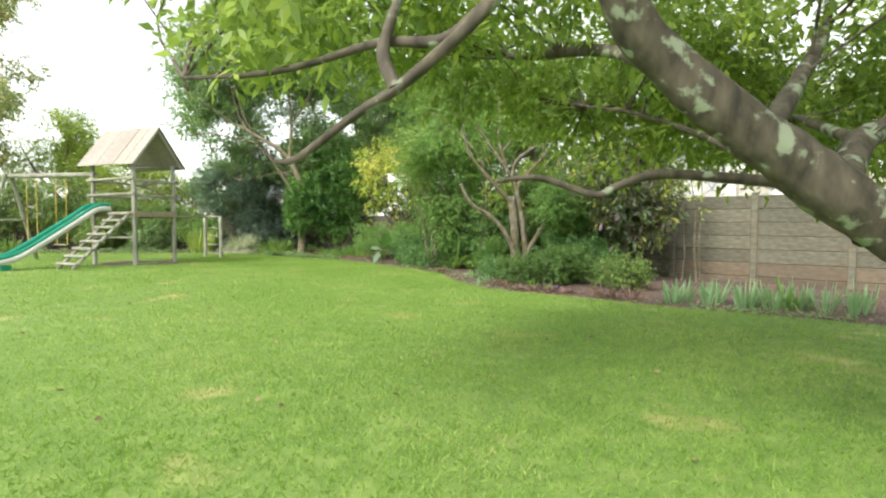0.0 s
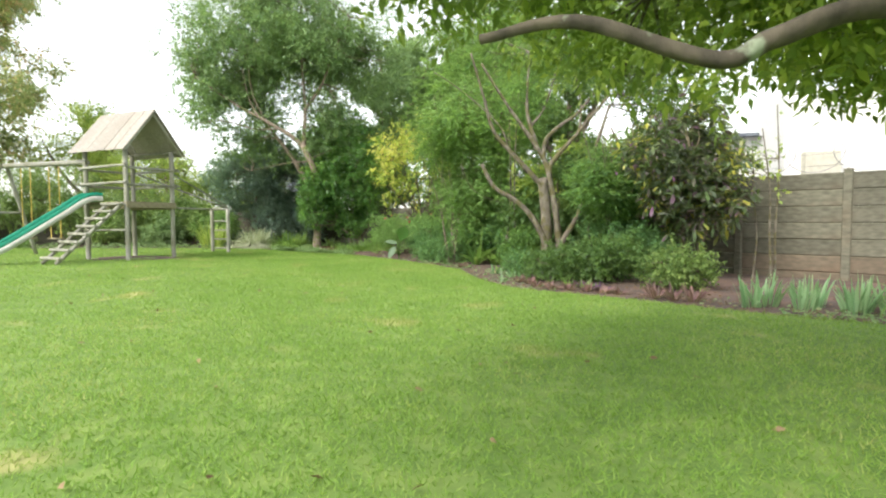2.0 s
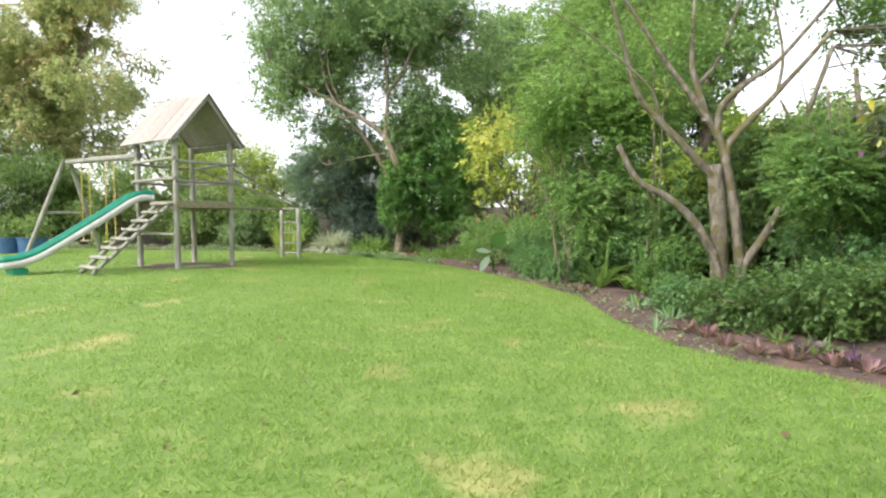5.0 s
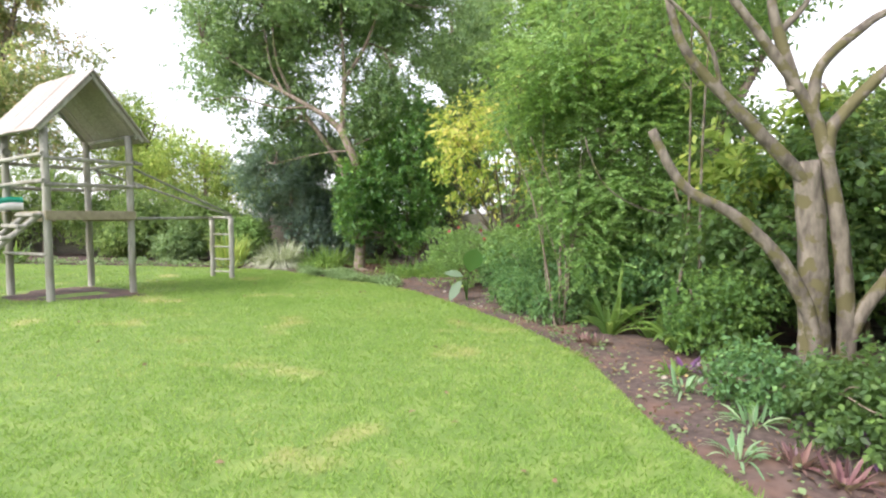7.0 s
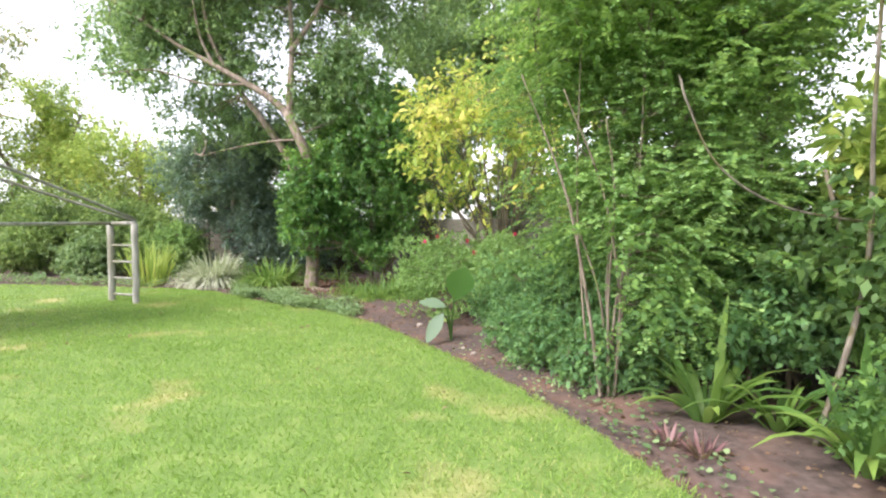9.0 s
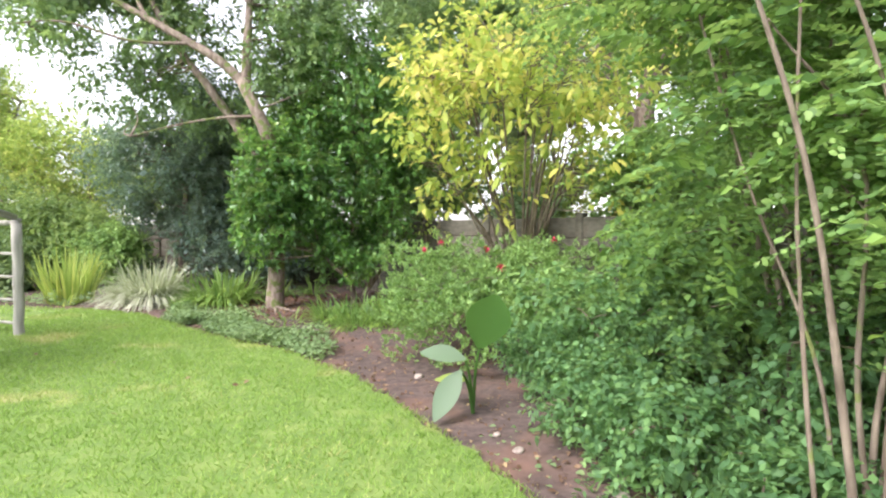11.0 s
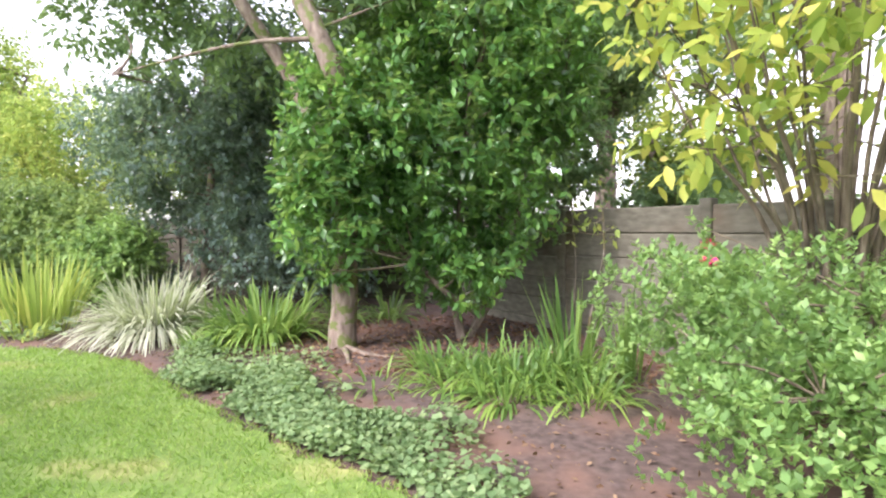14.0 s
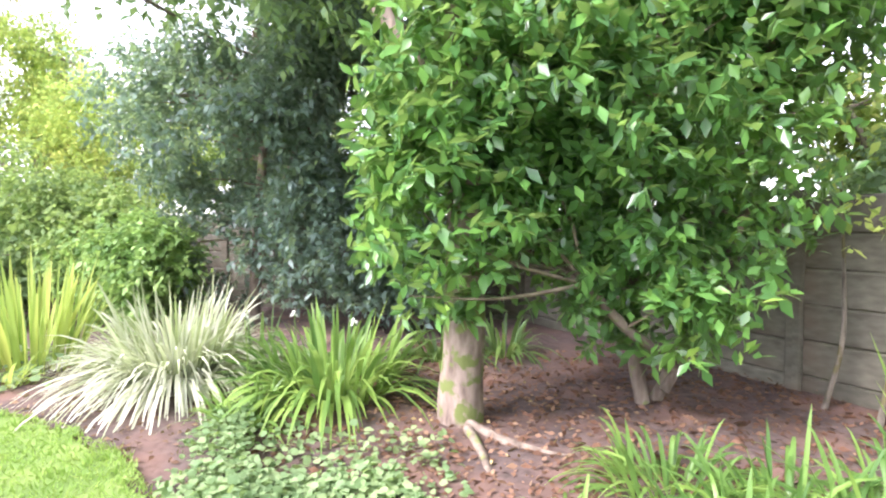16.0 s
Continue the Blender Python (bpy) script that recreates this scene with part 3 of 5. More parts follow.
def channel(name, path, half, wall, mat, parent, label, lo, hi):
    """A strip swept along a path in a vertical plane, from offset lo to hi across, wall high."""
    V, Q = [], []
    n = len(path)
    for i, c in enumerate(path):
        d = path[min(i + 1, n - 1)] - path[max(i - 1, 0)]
        s = Vector((d.y, -d.x, 0)).normalized()
        up = s.cross(d).normalized()
        up = up if up.z > 0 else -up
        for o, h in ((lo, 0), (hi, 0), (hi, wall), (lo, wall)):
            V.append(tuple(c + s * o + up * h))
    for i in range(n - 1):
        for k in range(4):
            k2 = (k + 1) % 4
            Q.append((i * 4 + k, i * 4 + k2, i * 4 + 4 + k2, i * 4 + 4 + k))
    Q += [(0, 1, 2, 3), tuple(n * 4 - 4 + k for k in range(4))]
    return child(name, quads_mesh(name, V, Q, mat), parent, label)


slide_path = smooth_path([(-0.62, 0.42, 1.56), (-0.95, 0.48, 1.52), (-1.5, 0.6, 1.13), (-2.4, 0.8, 0.5), (-2.75, 0.88, 0.28), (-3.05, 0.95, 0.17), (-3.35, 1.02, 0.13)], 6)
channel("slide_bed", slide_path, 0.22, 0.03, M["green"], tower, "green plastic slide bed", -0.23, 0.23)
for lo, hi, deep in ((-0.27, -0.23, 0.13), (0.23, 0.27, 0.1)):
    channel("slide_skirt", slide_path, 0.22, deep, M["cream"], tower, "faded cream plastic slide skirt", lo - 0.015, hi + 0.015)
    channel("slide_side", [p + Vector((0, 0, deep)) for p in slide_path], 0.22, 0.23 - deep, M["green"], tower, "green plastic slide side", lo, hi)
board("slide_foot", M["green"], tower, (-3.1, 0.96, 0.05), (0.25, 0.45, 0.16))
lad_a, lad_b = Vector((-0.72, -0.42, 1.5)), Vector((-2.35, -0.3, 0.02))
ld = (lad_b - lad_a)
ls = Vector((ld.y, -ld.x, 0)).normalized() * 0.3
for s in (-1, 1):
    pole("stringer", W_, tower, lad_a + ls * s, lad_b + ls * s, 0.045)
for i in range(8):
    c = lad_a.lerp(lad_b, 0.06 + i * 0.128)
    m = Matrix.Translation(c + Vector((0, 0, 0.06))) @ Matrix.Rotation(math.atan2(ls.y, ls.x), 4, "Z")
    board("tread", W_, tower, (0, 0, 0), (0.8 + R.uniform(-0.03, 0.06), 0.14, 0.065), m, 0.018)
# swing frame
beam_end = Vector((-0.75, 4.4, 2.68))
pole("swing_beam", W_, tower, (-0.69, 0.7, 2.62), beam_end + Vector((0, 0.2, 0)), 0.07)
for s in (-1, 1):
    pole("swing_leg", W_, tower, beam_end + Vector((s * 0.06, 0, 0.05)), (beam_end.x + s * 1.0, beam_end.y + 0.35, -0.1), 0.055)
pole("swing_brace", W_, tower, (beam_end.x - 0.5, beam_end.y + 0.15, 1.3), (beam_end.x + 0.5, beam_end.y + 0.15, 1.3), 0.035)
for y in (1.9, 3.2):
    seat = board("swing_seat", M["deck"], tower, (-0.72, y + 0.22, 0.55), (0.2, 0.5, 0.03))
    for yy in (y, y + 0.44):
        child("swing_rope", tubes_mesh("swing_rope", [([(-0.72, yy, 0.56), (-0.72, yy, 1.5), (-0.72, yy, 2.62)], 0.012, 0.012)], M["yellow_rope"], 5, 0, 0, 1), seat, "yellow swing rope")
# climbing bars
inv = (Matrix.Translation((TX, TY, 0.08)) @ Matrix.Rotation(radians(TURN_T), 4, "Z")).inverted()
ma, mb = inv @ Vector((-8.6, 19.55, 0.08)), inv @ Vector((-7.98, 19.4, 0.08))
for p in (ma, mb):
    pole("bar_post", W_, tower, (p.x, p.y, -0.15), (p.x, p.y, 1.42), 0.06)
pole("climbing_bar", W_, tower, (0.7, -0.78, 1.4), (ma.x + 0.05, ma.y, 1.42), 0.03)
pole("climbing_bar", W_, tower, (ma.x, ma.y, 1.42), (mb.x, mb.y, 1.42), 0.035)
for z in (0.12, 0.42, 0.72, 1.02):
    pole("rung", W_, tower, (ma.x, ma.y, z), (mb.x, mb.y, z), 0.022)
pole("slanted_pole", W_, tower, (0.72, 0.8, 2.45), (mb.x + 0.1, mb.y + 0.1, 1.45), 0.025)
pole("slanted_pole", W_, tower, (0.72, -0.7, 2.4), (mb.x, mb.y, 1.5), 0.025)

# blue tubs
def tub(x, y, label):
    t = thing("plant_tub", (x, y, gz(x, y)), label, "planter", "blue tubs by the far bed")
    bm = bmesh.new()
    bmesh.ops.create_cone(bm, cap_ends=True, segments=24, radius1=0.38, radius2=0.42, depth=0.5)
    bmesh.ops.translate(bm, vec=(0, 0, 0.25), verts=bm.verts[:])
    bmesh.ops.bevel(bm, geom=bm.edges[:], offset=0.015, segments=1, affect="EDGES")
    part("barrel", bm, M["blue"], t)
    child("rim", tubes_mesh("rim", [([(0.42 * math.cos(a / 24 * 2 * math.pi), 0.42 * math.sin(a / 24 * 2 * math.pi), 0.5) for a in range(25)], 0.02, 0.02)], M["blue"], 6, 0, 0, 1), t)
    B, D, _, _ = sprigs([(0, 0, 0.85, 0.4, 0.4, 0.35)], 120, 5, 0.15)
    child("foliage", leaves("foliage", B, D, 0.12, 0.03, M["hedge"]), t)


tub(-18.2, 18.9, "blue plastic tub with a small green shrub")
tub(-17.3, 19.0, "blue plastic tub with a small green shrub")


# ---- woody plants ----
def woody(name, label, category, at, stems, lobes, leaf, n, per, size, bark, stem=0.22, K=3, shape="leaf", fold=0.0, gap=-0.25, lump=1.6, hollow=2.2, twigs=30, twig_r=0.018, droop=0.25,
          sides=9, rough=0.15, fern=False, width=0.3, group="", flare=0.0, spread=1.0, lift_=0.2):
    """A tree or shrub: stems [(points, r0, r1)] relative to its base, a crown of lobes, twigs into the crown."""
    root = thing(name, (at[0], at[1], gz(*at[:2]) - 0.03), label, category, group)
    for i, (pts, r0, r1) in enumerate(stems):
        nm = ("trunk" if i == 0 else "limb") if category == "tree" else "stem"
        child(nm, tubes_mesh(nm, [(pts, r0, r1)], bark, sides, rough, flare if i == 0 else 0, 7), root)
    if fern:
        B, D = ferny(lobes, n, per, stem, gap, lump)
        P = B[:: 2 * per]
    else:
        B, D, P, _ = sprigs(lobes, n, per, stem, gap, lump, hollow, lift_, spread)
    if twigs and stems:
        base = [tuple(q) for pts, _, _ in stems for q in smooth_path(pts, 4)[4:]]
        specs = twig_set(base, P[R.choice(len(P), min(twigs, len(P)), replace=False)], twig_r)
        twg = child("twig_mass", tubes_mesh("twig_mass", specs, bark if category == "tree" else M["twig"], 4, 0.1, 0, 3), root)
        tagged(twg, kind="stuff")
    L = size * R.uniform(0.65, 1.25, len(B))
    tagged(child("crown" if category == "tree" else "foliage", leaves("crown", B, D, L, L * width, M[leaf], K, shape, droop, fold), root), kind="stuff")
    return root


def blobs(n, cx, cy, cz, sx, sy, sz, r, jitter=0.35):
    """Lobes strewn through an ellipsoid."""
    o = unit(R.normal(size=(n, 3))) * (R.random((n, 1)) ** 0.45)
    s = r * R.uniform(1 - jitter, 1 + jitter, (n, 1))
    return [tuple(v) for v in np.column_stack([np.array([cx, cy, cz]) + o * (sx, sy, sz), s * (1.1), s * 1.1, s * 0.8])]


# overhanging tree by the start
bx, by = 3.5, 2.6
rel = lambda pts: [(x - bx, y - by, z) for x, y, z in pts]
over_stems = [
    (rel([(3.5, 2.6, -0.1), (3.1, 2.6, 0.6), (2.6, 2.6, 1.05), (2.13, 2.6, 1.32), (1.83, 2.6, 1.5), (1.5, 2.6, 1.74), (1.11, 2.58, 2.03), (0.8, 2.5, 2.36), (0.6, 2.3, 2.9), (0.6, 2.0, 3.6)]), 0.165, 0.08),
    (rel([(2.1, 2.7, 1.25), (2.25, 3.1, 1.47), (2.05, 3.2, 1.56), (1.65, 3.22, 1.6), (1.26, 3.2, 1.62), (1.03, 3.2, 1.55), (0.89, 3.2, 1.5), (0.56, 3.2, 1.6), (0.32, 3.25, 1.58)]), 0.046, 0.013),
    (rel([(0.7, 2.4, 2.65), (0.4, 2.3, 2.45), (0.19, 2.2, 2.21), (0.04, 2.2, 2.06), (-0.19, 2.2, 1.87), (-0.32, 2.2, 1.79), (-0.47, 2.2, 1.68), (-0.6, 2.2, 1.59), (-0.68, 2.2, 1.58)]), 0.038, 0.009),
    (rel([(0.19, 2.2, 2.21), (0.0, 2.3, 2.1), (-0.28, 2.4, 2.12), (-0.6, 2.5, 2.06), (-0.9, 2.55, 2.02), (-1.3, 2.75, 2.06)]), 0.03, 0.009),
    (rel([(1.9, 2.6, 1.42), (2.3, 3.0, 1.78), (2.8, 3.3, 1.95), (3.4, 3.5, 2.2), (4.2, 3.8, 2.5)]), 0.09, 0.03),
    (rel([(1.5, 2.6, 1.7), (2.1, 3.2, 2.2), (2.5, 3.6, 2.6), (2.8, 4.0, 3.1)]), 0.06, 0.02),
    (rel([(1.1, 2.6, 2.03), (1.0, 3.4, 2.4), (0.6, 4.2, 2.6), (0.3, 5.0, 2.9)]), 0.05, 0.015),
    (rel([(2.05, 3.2, 1.56), (1.9, 3.8, 1.9), (1.6, 4.4, 2.2), (1.3, 5.0, 2.4)]), 0.035, 0.01),
    (rel([(2.3, 3.0, 1.78), (2.6, 4.0, 2.1), (3.2, 5.0, 2.3)]), 0.04, 0.01),
    (rel([(-0.19, 2.2, 1.87), (-0.25, 2.3, 2.05), (-0.2, 2.4, 2.3)]), 0.03, 0.02),
]
over_lobes = [(x - bx, y - by, z, rx, ry, rz) for x, y, z, rx, ry, rz in [
    (-0.6, 4.2, 2.95, 0.9, 0.9, 0.5), (0.4, 5.2, 2.85, 0.9, 0.9, 0.5), (1.5, 5.4, 2.6, 0.9, 0.9, 0.5), (2.5, 5.2, 2.6, 0.9, 0.9, 0.55), (3.5, 5.0, 2.6, 0.9, 1.0, 0.7), (4.6, 4.6, 2.7, 1.0, 1.0, 0.8), (3.0, 3.6, 2.9, 0.8, 0.6, 0.5), (2.4, 4.4, 3.1, 0.9, 0.8, 0.5), (4.0, 3.4, 2.3, 0.7, 0.6, 0.5), (3.6, 5.6, 2.4, 0.8, 0.8, 0.5), (4.7, 5.8, 2.4, 0.9, 0.9, 0.6), (2.6, 6.0, 2.75, 0.9, 0.8, 0.5), (5.4, 5.0, 2.4, 0.8, 0.8, 0.6),
    (1.1, 4.2, 2.75, 0.9, 0.9, 0.5), (0.0, 3.6, 2.9, 1.0, 0.8, 0.4), (-1.3, 3.8, 2.9, 0.7, 0.6, 0.4), (2.3, 4.4, 2.2, 0.7, 0.6, 0.4), (1.5, 4.7, 2.2, 0.5, 0.5, 0.35), (3.2, 4.4, 2.0, 0.6, 0.6, 0.4), (2.3, 1.5, 3.6, 2.0, 1.6, 0.7),
    (3.8, 1.0, 3.2, 1.4, 1.6, 0.8), (1.5, 6.6, 2.65, 0.7, 0.6, 0.35), (2.4, 6.4, 2.55, 0.7, 0.6, 0.4), (3.0, 6.0, 2.45, 0.6, 0.6, 0.4), (-1.1, 2.7, 2.3, 0.25, 0.2, 0.12), (-0.8, 2.6, 2.35, 0.5, 0.3, 0.22)]]
woody("overhanging_tree", "old lichen-covered garden tree with low spreading limbs over the lawn", "tree", (bx, by), over_stems, over_lobes, "canopy", 11500, 7, 0.085, M["lichen_bark"], 0.24,
      gap=-0.35, twigs=220, twig_r=0.012, sides=14, rough=0.22, width=0.23, flare=0.5)

# crape myrtle with bare forked stems
cx, cy = 1.75, 12.75
relc = lambda pts: [(x - cx, y - cy, z) for x, y, z in pts]
crape = [
    (relc([(1.76, 12.75, -0.05), (1.71, 12.75, 0.45), (1.69, 12.75, 1.12), (1.61, 12.75, 1.9)]), 0.125, 0.1),
    (relc([(1.74, 12.7, 0.05), (1.69, 12.68, 0.5), (1.55, 12.65, 0.87), (1.34, 12.65, 1.2), (1.04, 12.65, 1.48), (0.66, 12.65, 1.72), (0.41, 12.65, 2.18)]), 0.07, 0.036),
    (relc([(1.95, 12.75, 0.0), (1.95, 12.75, 0.6), (1.87, 12.72, 1.26), (1.74, 12.7, 1.94), (1.62, 12.7, 2.3), (1.35, 12.65, 2.7), (0.89, 12.6, 3.35), (0.4, 12.5, 4.1)]), 0.078, 0.022),
    (relc([(1.64, 12.72, 1.7), (1.3, 12.68, 2.07), (0.95, 12.65, 2.45), (0.67, 12.6, 2.77), (0.55, 12.6, 3.07), (0.47, 12.6, 3.4), (0.2, 12.5, 4.3)]), 0.06, 0.02),
    (relc([(1.95, 12.75, 0.4), (2.04, 12.72, 0.68), (2.21, 12.7, 0.97), (2.4, 12.7, 1.4), (2.6, 12.7, 2.3), (2.9, 12.7, 3.3)]), 0.065, 0.025),
    (relc([(1.74, 12.7, 1.95), (1.78, 12.7, 2.17), (2.04, 12.7, 2.49), (2.31, 12.7, 2.79), (2.9, 12.7, 3.5)]), 0.06, 0.025),
    (relc([(1.62, 12.7, 2.3), (1.68, 12.7, 2.65), (1.99, 12.7, 2.95), (2.3, 12.7, 3.17), (2.9, 12.7, 3.9)]), 0.05, 0.02),
    (relc([(1.5, 12.7, 2.47), (1.37, 12.7, 2.91), (1.3, 12.7, 3.3), (1.35, 12.8, 4.4)]), 0.055, 0.02),
    (relc([(1.37, 12.7, 2.91), (1.65, 12.75, 3.3), (1.95, 12.9, 4.2)]), 0.03, 0.012),
    (relc([(0.95, 12.65, 2.45), (0.75, 12.5, 2.9), (0.1, 12.4, 3.5), (-0.5, 12.3, 3.9)]), 0.02, 0.007),
    (relc([(2.31, 12.7, 2.79), (2.35, 12.7, 3.3), (2.2, 12.8, 4.2)]), 0.025, 0.01),
]
woody("crape_myrtle", "multi-stemmed crape myrtle with pale bare forking branches in the bed", "tree", (cx, cy), crape, blobs(16, 0.7, 0.4, 4.7, 2.0, 1.4, 0.6, 0.55) + blobs(14, 2.6, 0.6, 4.0, 1.4, 0.8, 0.7, 0.5) + blobs(7, -1.0, 0.3, 3.5, 0.9, 0.8, 0.6, 0.4), "feather", 3900, 6, 0.07,
      M["pale_bark"], 0.2, twigs=60, twig_r=0.012, sides=12, rough=0.2, width=0.25, flare=0.4)

# feathery shrub
fx, fy = 0.55, 17.1
stems = []
for i in range(14):
    a, r = R.uniform(0, 6.28), R.uniform(0.1, 0.5)
    b = (r * math.cos(a), r * math.sin(a), 0)
    t = (b[0] * 3 + R.normal(0, 0.3), b[1] * 3 - 0.2, R.uniform(2.5, 4.2))
    stems.append(([b, (b[0] * 1.3, b[1] * 1.3, 0.9), (b[0] * 2, b[1] * 2, 2.0), t], R.uniform(0.018, 0.034), 0.008))
feather_lobes = blobs(16, 0.3, 0.2, 5.6, 1.9, 1.5, 1.1, 0.62) + blobs(26, -0.1, -0.6, 2.9, 1.5, 1.5, 2.2, 0.5) + [(0, 0, 3.3, 1.5, 1.5, 1.1), (-0.7, -0.8, 2.1, 1.1, 1.1, 1.0), (0.5, -1.4, 1.6, 0.9, 0.9, 1.0), (-0.9, -1.5, 3.4, 0.9, 0.9, 0.7), (0.3, -1.6, 3.6, 0.9, 0.9, 0.8), (-0.6, -1.7, 1.0, 0.6, 0.7, 0.7),
                 (0.0, 0.6, 4.4, 1.2, 1.2, 0.8), (-1.3, 0.1, 4.2, 0.9, 0.9, 0.5), (0.9, -0.9, 4.6, 1.0, 1.0, 0.7), (-0.9, 0.1, 1.0, 0.55, 0.7, 0.6), (-1.5, 0.6, 3.2, 0.6, 0.6, 0.4)]
woody("feathery_shrub", "tall feathery bright green shrub with many thin upright stems", "shrub", (fx, fy), stems, feather_lobes, "feather", 7000, 9, 0.055, M["twig"], 0.36, fern=True, width=0.34,
      gap=-0.12, twigs=150, twig_r=0.009, droop=0.3)

stems = []
for i in range(9):
    bx_, by_ = R.normal(0, 0.09), R.normal(0, 0.12)
    lean = R.normal(-0.05, 0.16)
    stems.append(([(bx_, by_, 0), (bx_ * 1.4 + lean * 0.25 + R.normal(0, 0.03), by_ * 1.4, 0.8), (bx_ * 2.2 + lean * 0.9 + R.normal(0, 0.06), by_ * 2, 1.7), (bx_ * 3 + lean * 2.4, by_ * 2.8, R.uniform(2.2, 3.2))], R.uniform(0.011, 0.02), 0.005))
woody("feathery_shrub", "slender brown-stemmed shrub with rounded blue-green leaflets", "shrub", (-0.3, 15.45), stems,
      blobs(16, 0.35, -0.1, 2.1, 0.7, 0.7, 1.1, 0.36) + [(0.25, -0.35, 1.5, 0.45, 0.4, 0.4), (0.5, 0.0, 2.1, 0.6, 0.6, 0.5), (0.0, -0.2, 3.5, 0.8, 0.8, 0.5), (0.55, -0.3, 0.9, 0.4, 0.4, 0.4), (0.3, 0.4, 4.2, 0.9, 0.9, 0.5)],
      "azalea", 1700, 12, 0.034, M["brown_bark"], 0.34, shape="round", K=5, fern=True, width=0.42, gap=-0.3, twigs=90, twig_r=0.008, droop=0.15)

stems = [([(R.normal(0, 0.1), R.normal(0, 0.1), 0), (R.normal(0, 0.15), R.normal(0, 0.15), 1.0), (R.normal(0, 0.35), R.normal(0, 0.3), R.uniform(2.0, 2.9))], 0.016, 0.006) for i in range(8)]
woody("feathery_shrub", "soft feathery green shrub beside the crape myrtle", "shrub", (2.85, 12.1), stems, blobs(14, 0.0, 0.0, 1.8, 0.55, 0.5, 1.1, 0.34), "feather", 1500, 9, 0.05, M["twig"], 0.3, fern=True, width=0.34,
      gap=-0.2, twigs=60, twig_r=0.007, droop=0.3)

# tall spreading tree, dark glossy camellia beneath
tx, ty = -5.85, 22.3
tall = [
    ([(0, 0, -0.1), (0.03, 0, 0.7), (0.04, 0, 1.5), (0.06, -0.1, 2.3), (0.04, -0.3, 2.95), (-0.36, -0.35, 3.87)], 0.15, 0.1),
    ([(-0.36, -0.35, 3.87), (-0.86, -0.45, 4.3), (-1.95, -0.6, 4.93), (-2.85, -0.7, 5.45), (-4.2, -0.9, 6.4)], 0.09, 0.025),
    ([(-0.33, -0.34, 3.8), (-0.3, -0.3, 4.6), (-0.3, -0.2, 5.5), (-0.5, 0.1, 7.2), (-0.5, 0.3, 9.6)], 0.09, 0.02),
    ([(-0.1, -0.33, 3.3), (-0.7, -0.5, 3.25), (-1.3, -0.6, 3.15), (-2.2, -0.7, 2.95)], 0.03, 0.008),
    ([(-0.3, 0.4, 2.2), (-0.8, 0.3, 3.2), (-1.2, 0.0, 3.9), (-1.7, -0.1, 4.6), (-2.3, -0.2, 5.8), (-2.6, 0.0, 7.4)], 0.1, 0.03),
    ([(-0.3, -0.3, 5.2), (0.4, -0.3, 6.2), (1.0, -0.6, 7.4), (1.6, -0.8, 8.4)], 0.06, 0.02),
    ([(-1.95, -0.6, 4.93), (-2.4, -0.4, 5.7), (-2.7, -0.2, 6.8)], 0.04, 0.015),
    ([(-1.2, -0.5, 4.5), (-2.0, -0.9, 4.45), (-3.0, -1.2, 4.7), (-4.0, -1.4, 4.6)], 0.03, 0.008),
]
tall_lobes = blobs(26, -1.8, 0.6, 7.8, 3.2, 2.2, 3.4, 1.3) + blobs(14, 0.8, 0.6, 7.2, 1.9, 1.8, 3.0, 1.25) + blobs(11, -3.4, 0.2, 6.2, 1.5, 1.2, 1.5, 0.7) + [(-2.2, 0.5, 5.2, 1.4, 1.0, 1.0), (-3.1, 0.4, 4.7, 1.1, 0.9, 0.7), (-3.6, 0.2, 6.6, 1.5, 1.2, 1.2), (-1.6, 0.3, 4.7, 1.0, 0.9, 0.5), (0.5, 0.6, 4.7, 1.2, 1.0, 0.9), (-2.0, 0.9, 3.9, 1.3, 0.8, 0.7), (-3.2, 0.6, 4.0, 1.0, 0.8, 0.6), (-4.2, -0.6, 5.0, 0.8, 0.8, 0.3), (-3.4, -1.0, 4.75, 0.8, 0.6, 0.25), (-1.3, 1.4, 3.7, 1.0, 0.7, 0.7), (-0.9, 0.9, 5.3, 1.5, 0.9, 0.9), (-2.6, 0.9, 5.2, 1.4, 0.9, 0.9), (-1.8, 0.9, 6.2, 1.6, 1.0, 0.8), (1.3, 0.8, 5.6, 1.2, 0.9, 0.9)] + blobs(8, 0.6, 0.5, 4.6, 1.3, 0.7, 1.0, 0.6)
woody("tall_tree", "tall spreading tree with grey-brown leaning trunk and fine green leaves", "tree", (tx, ty), tall, tall_lobes, "tall", 15500, 7, 0.12, M["ringed_bark"], 0.3, twigs=220, twig_r=0.02,
      sides=14, rough=0.1, width=0.26, gap=-0.2, lump=1.4, flare=0.18)
camellia = [([(0, 0, 0), (-0.1, 0, 0.7), (0, -0.1, 1.6), (0.1, 0, 3)], 0.06, 0.03), ([(0.1, 0.1, 0), (0.4, 0, 0.8), (0.7, -0.1, 1.6), (0.8, 0, 2.6)], 0.05, 0.02), ([(0.15, 0, 0.1), (0.5, 0.2, 0.7), (1.0, 0.2, 1.4)], 0.04, 0.02),
            ([(0.2, -0.2, 0.35), (-0.15, -0.45, 0.65), (-0.4, -0.6, 0.95)], 0.04, 0.03)]
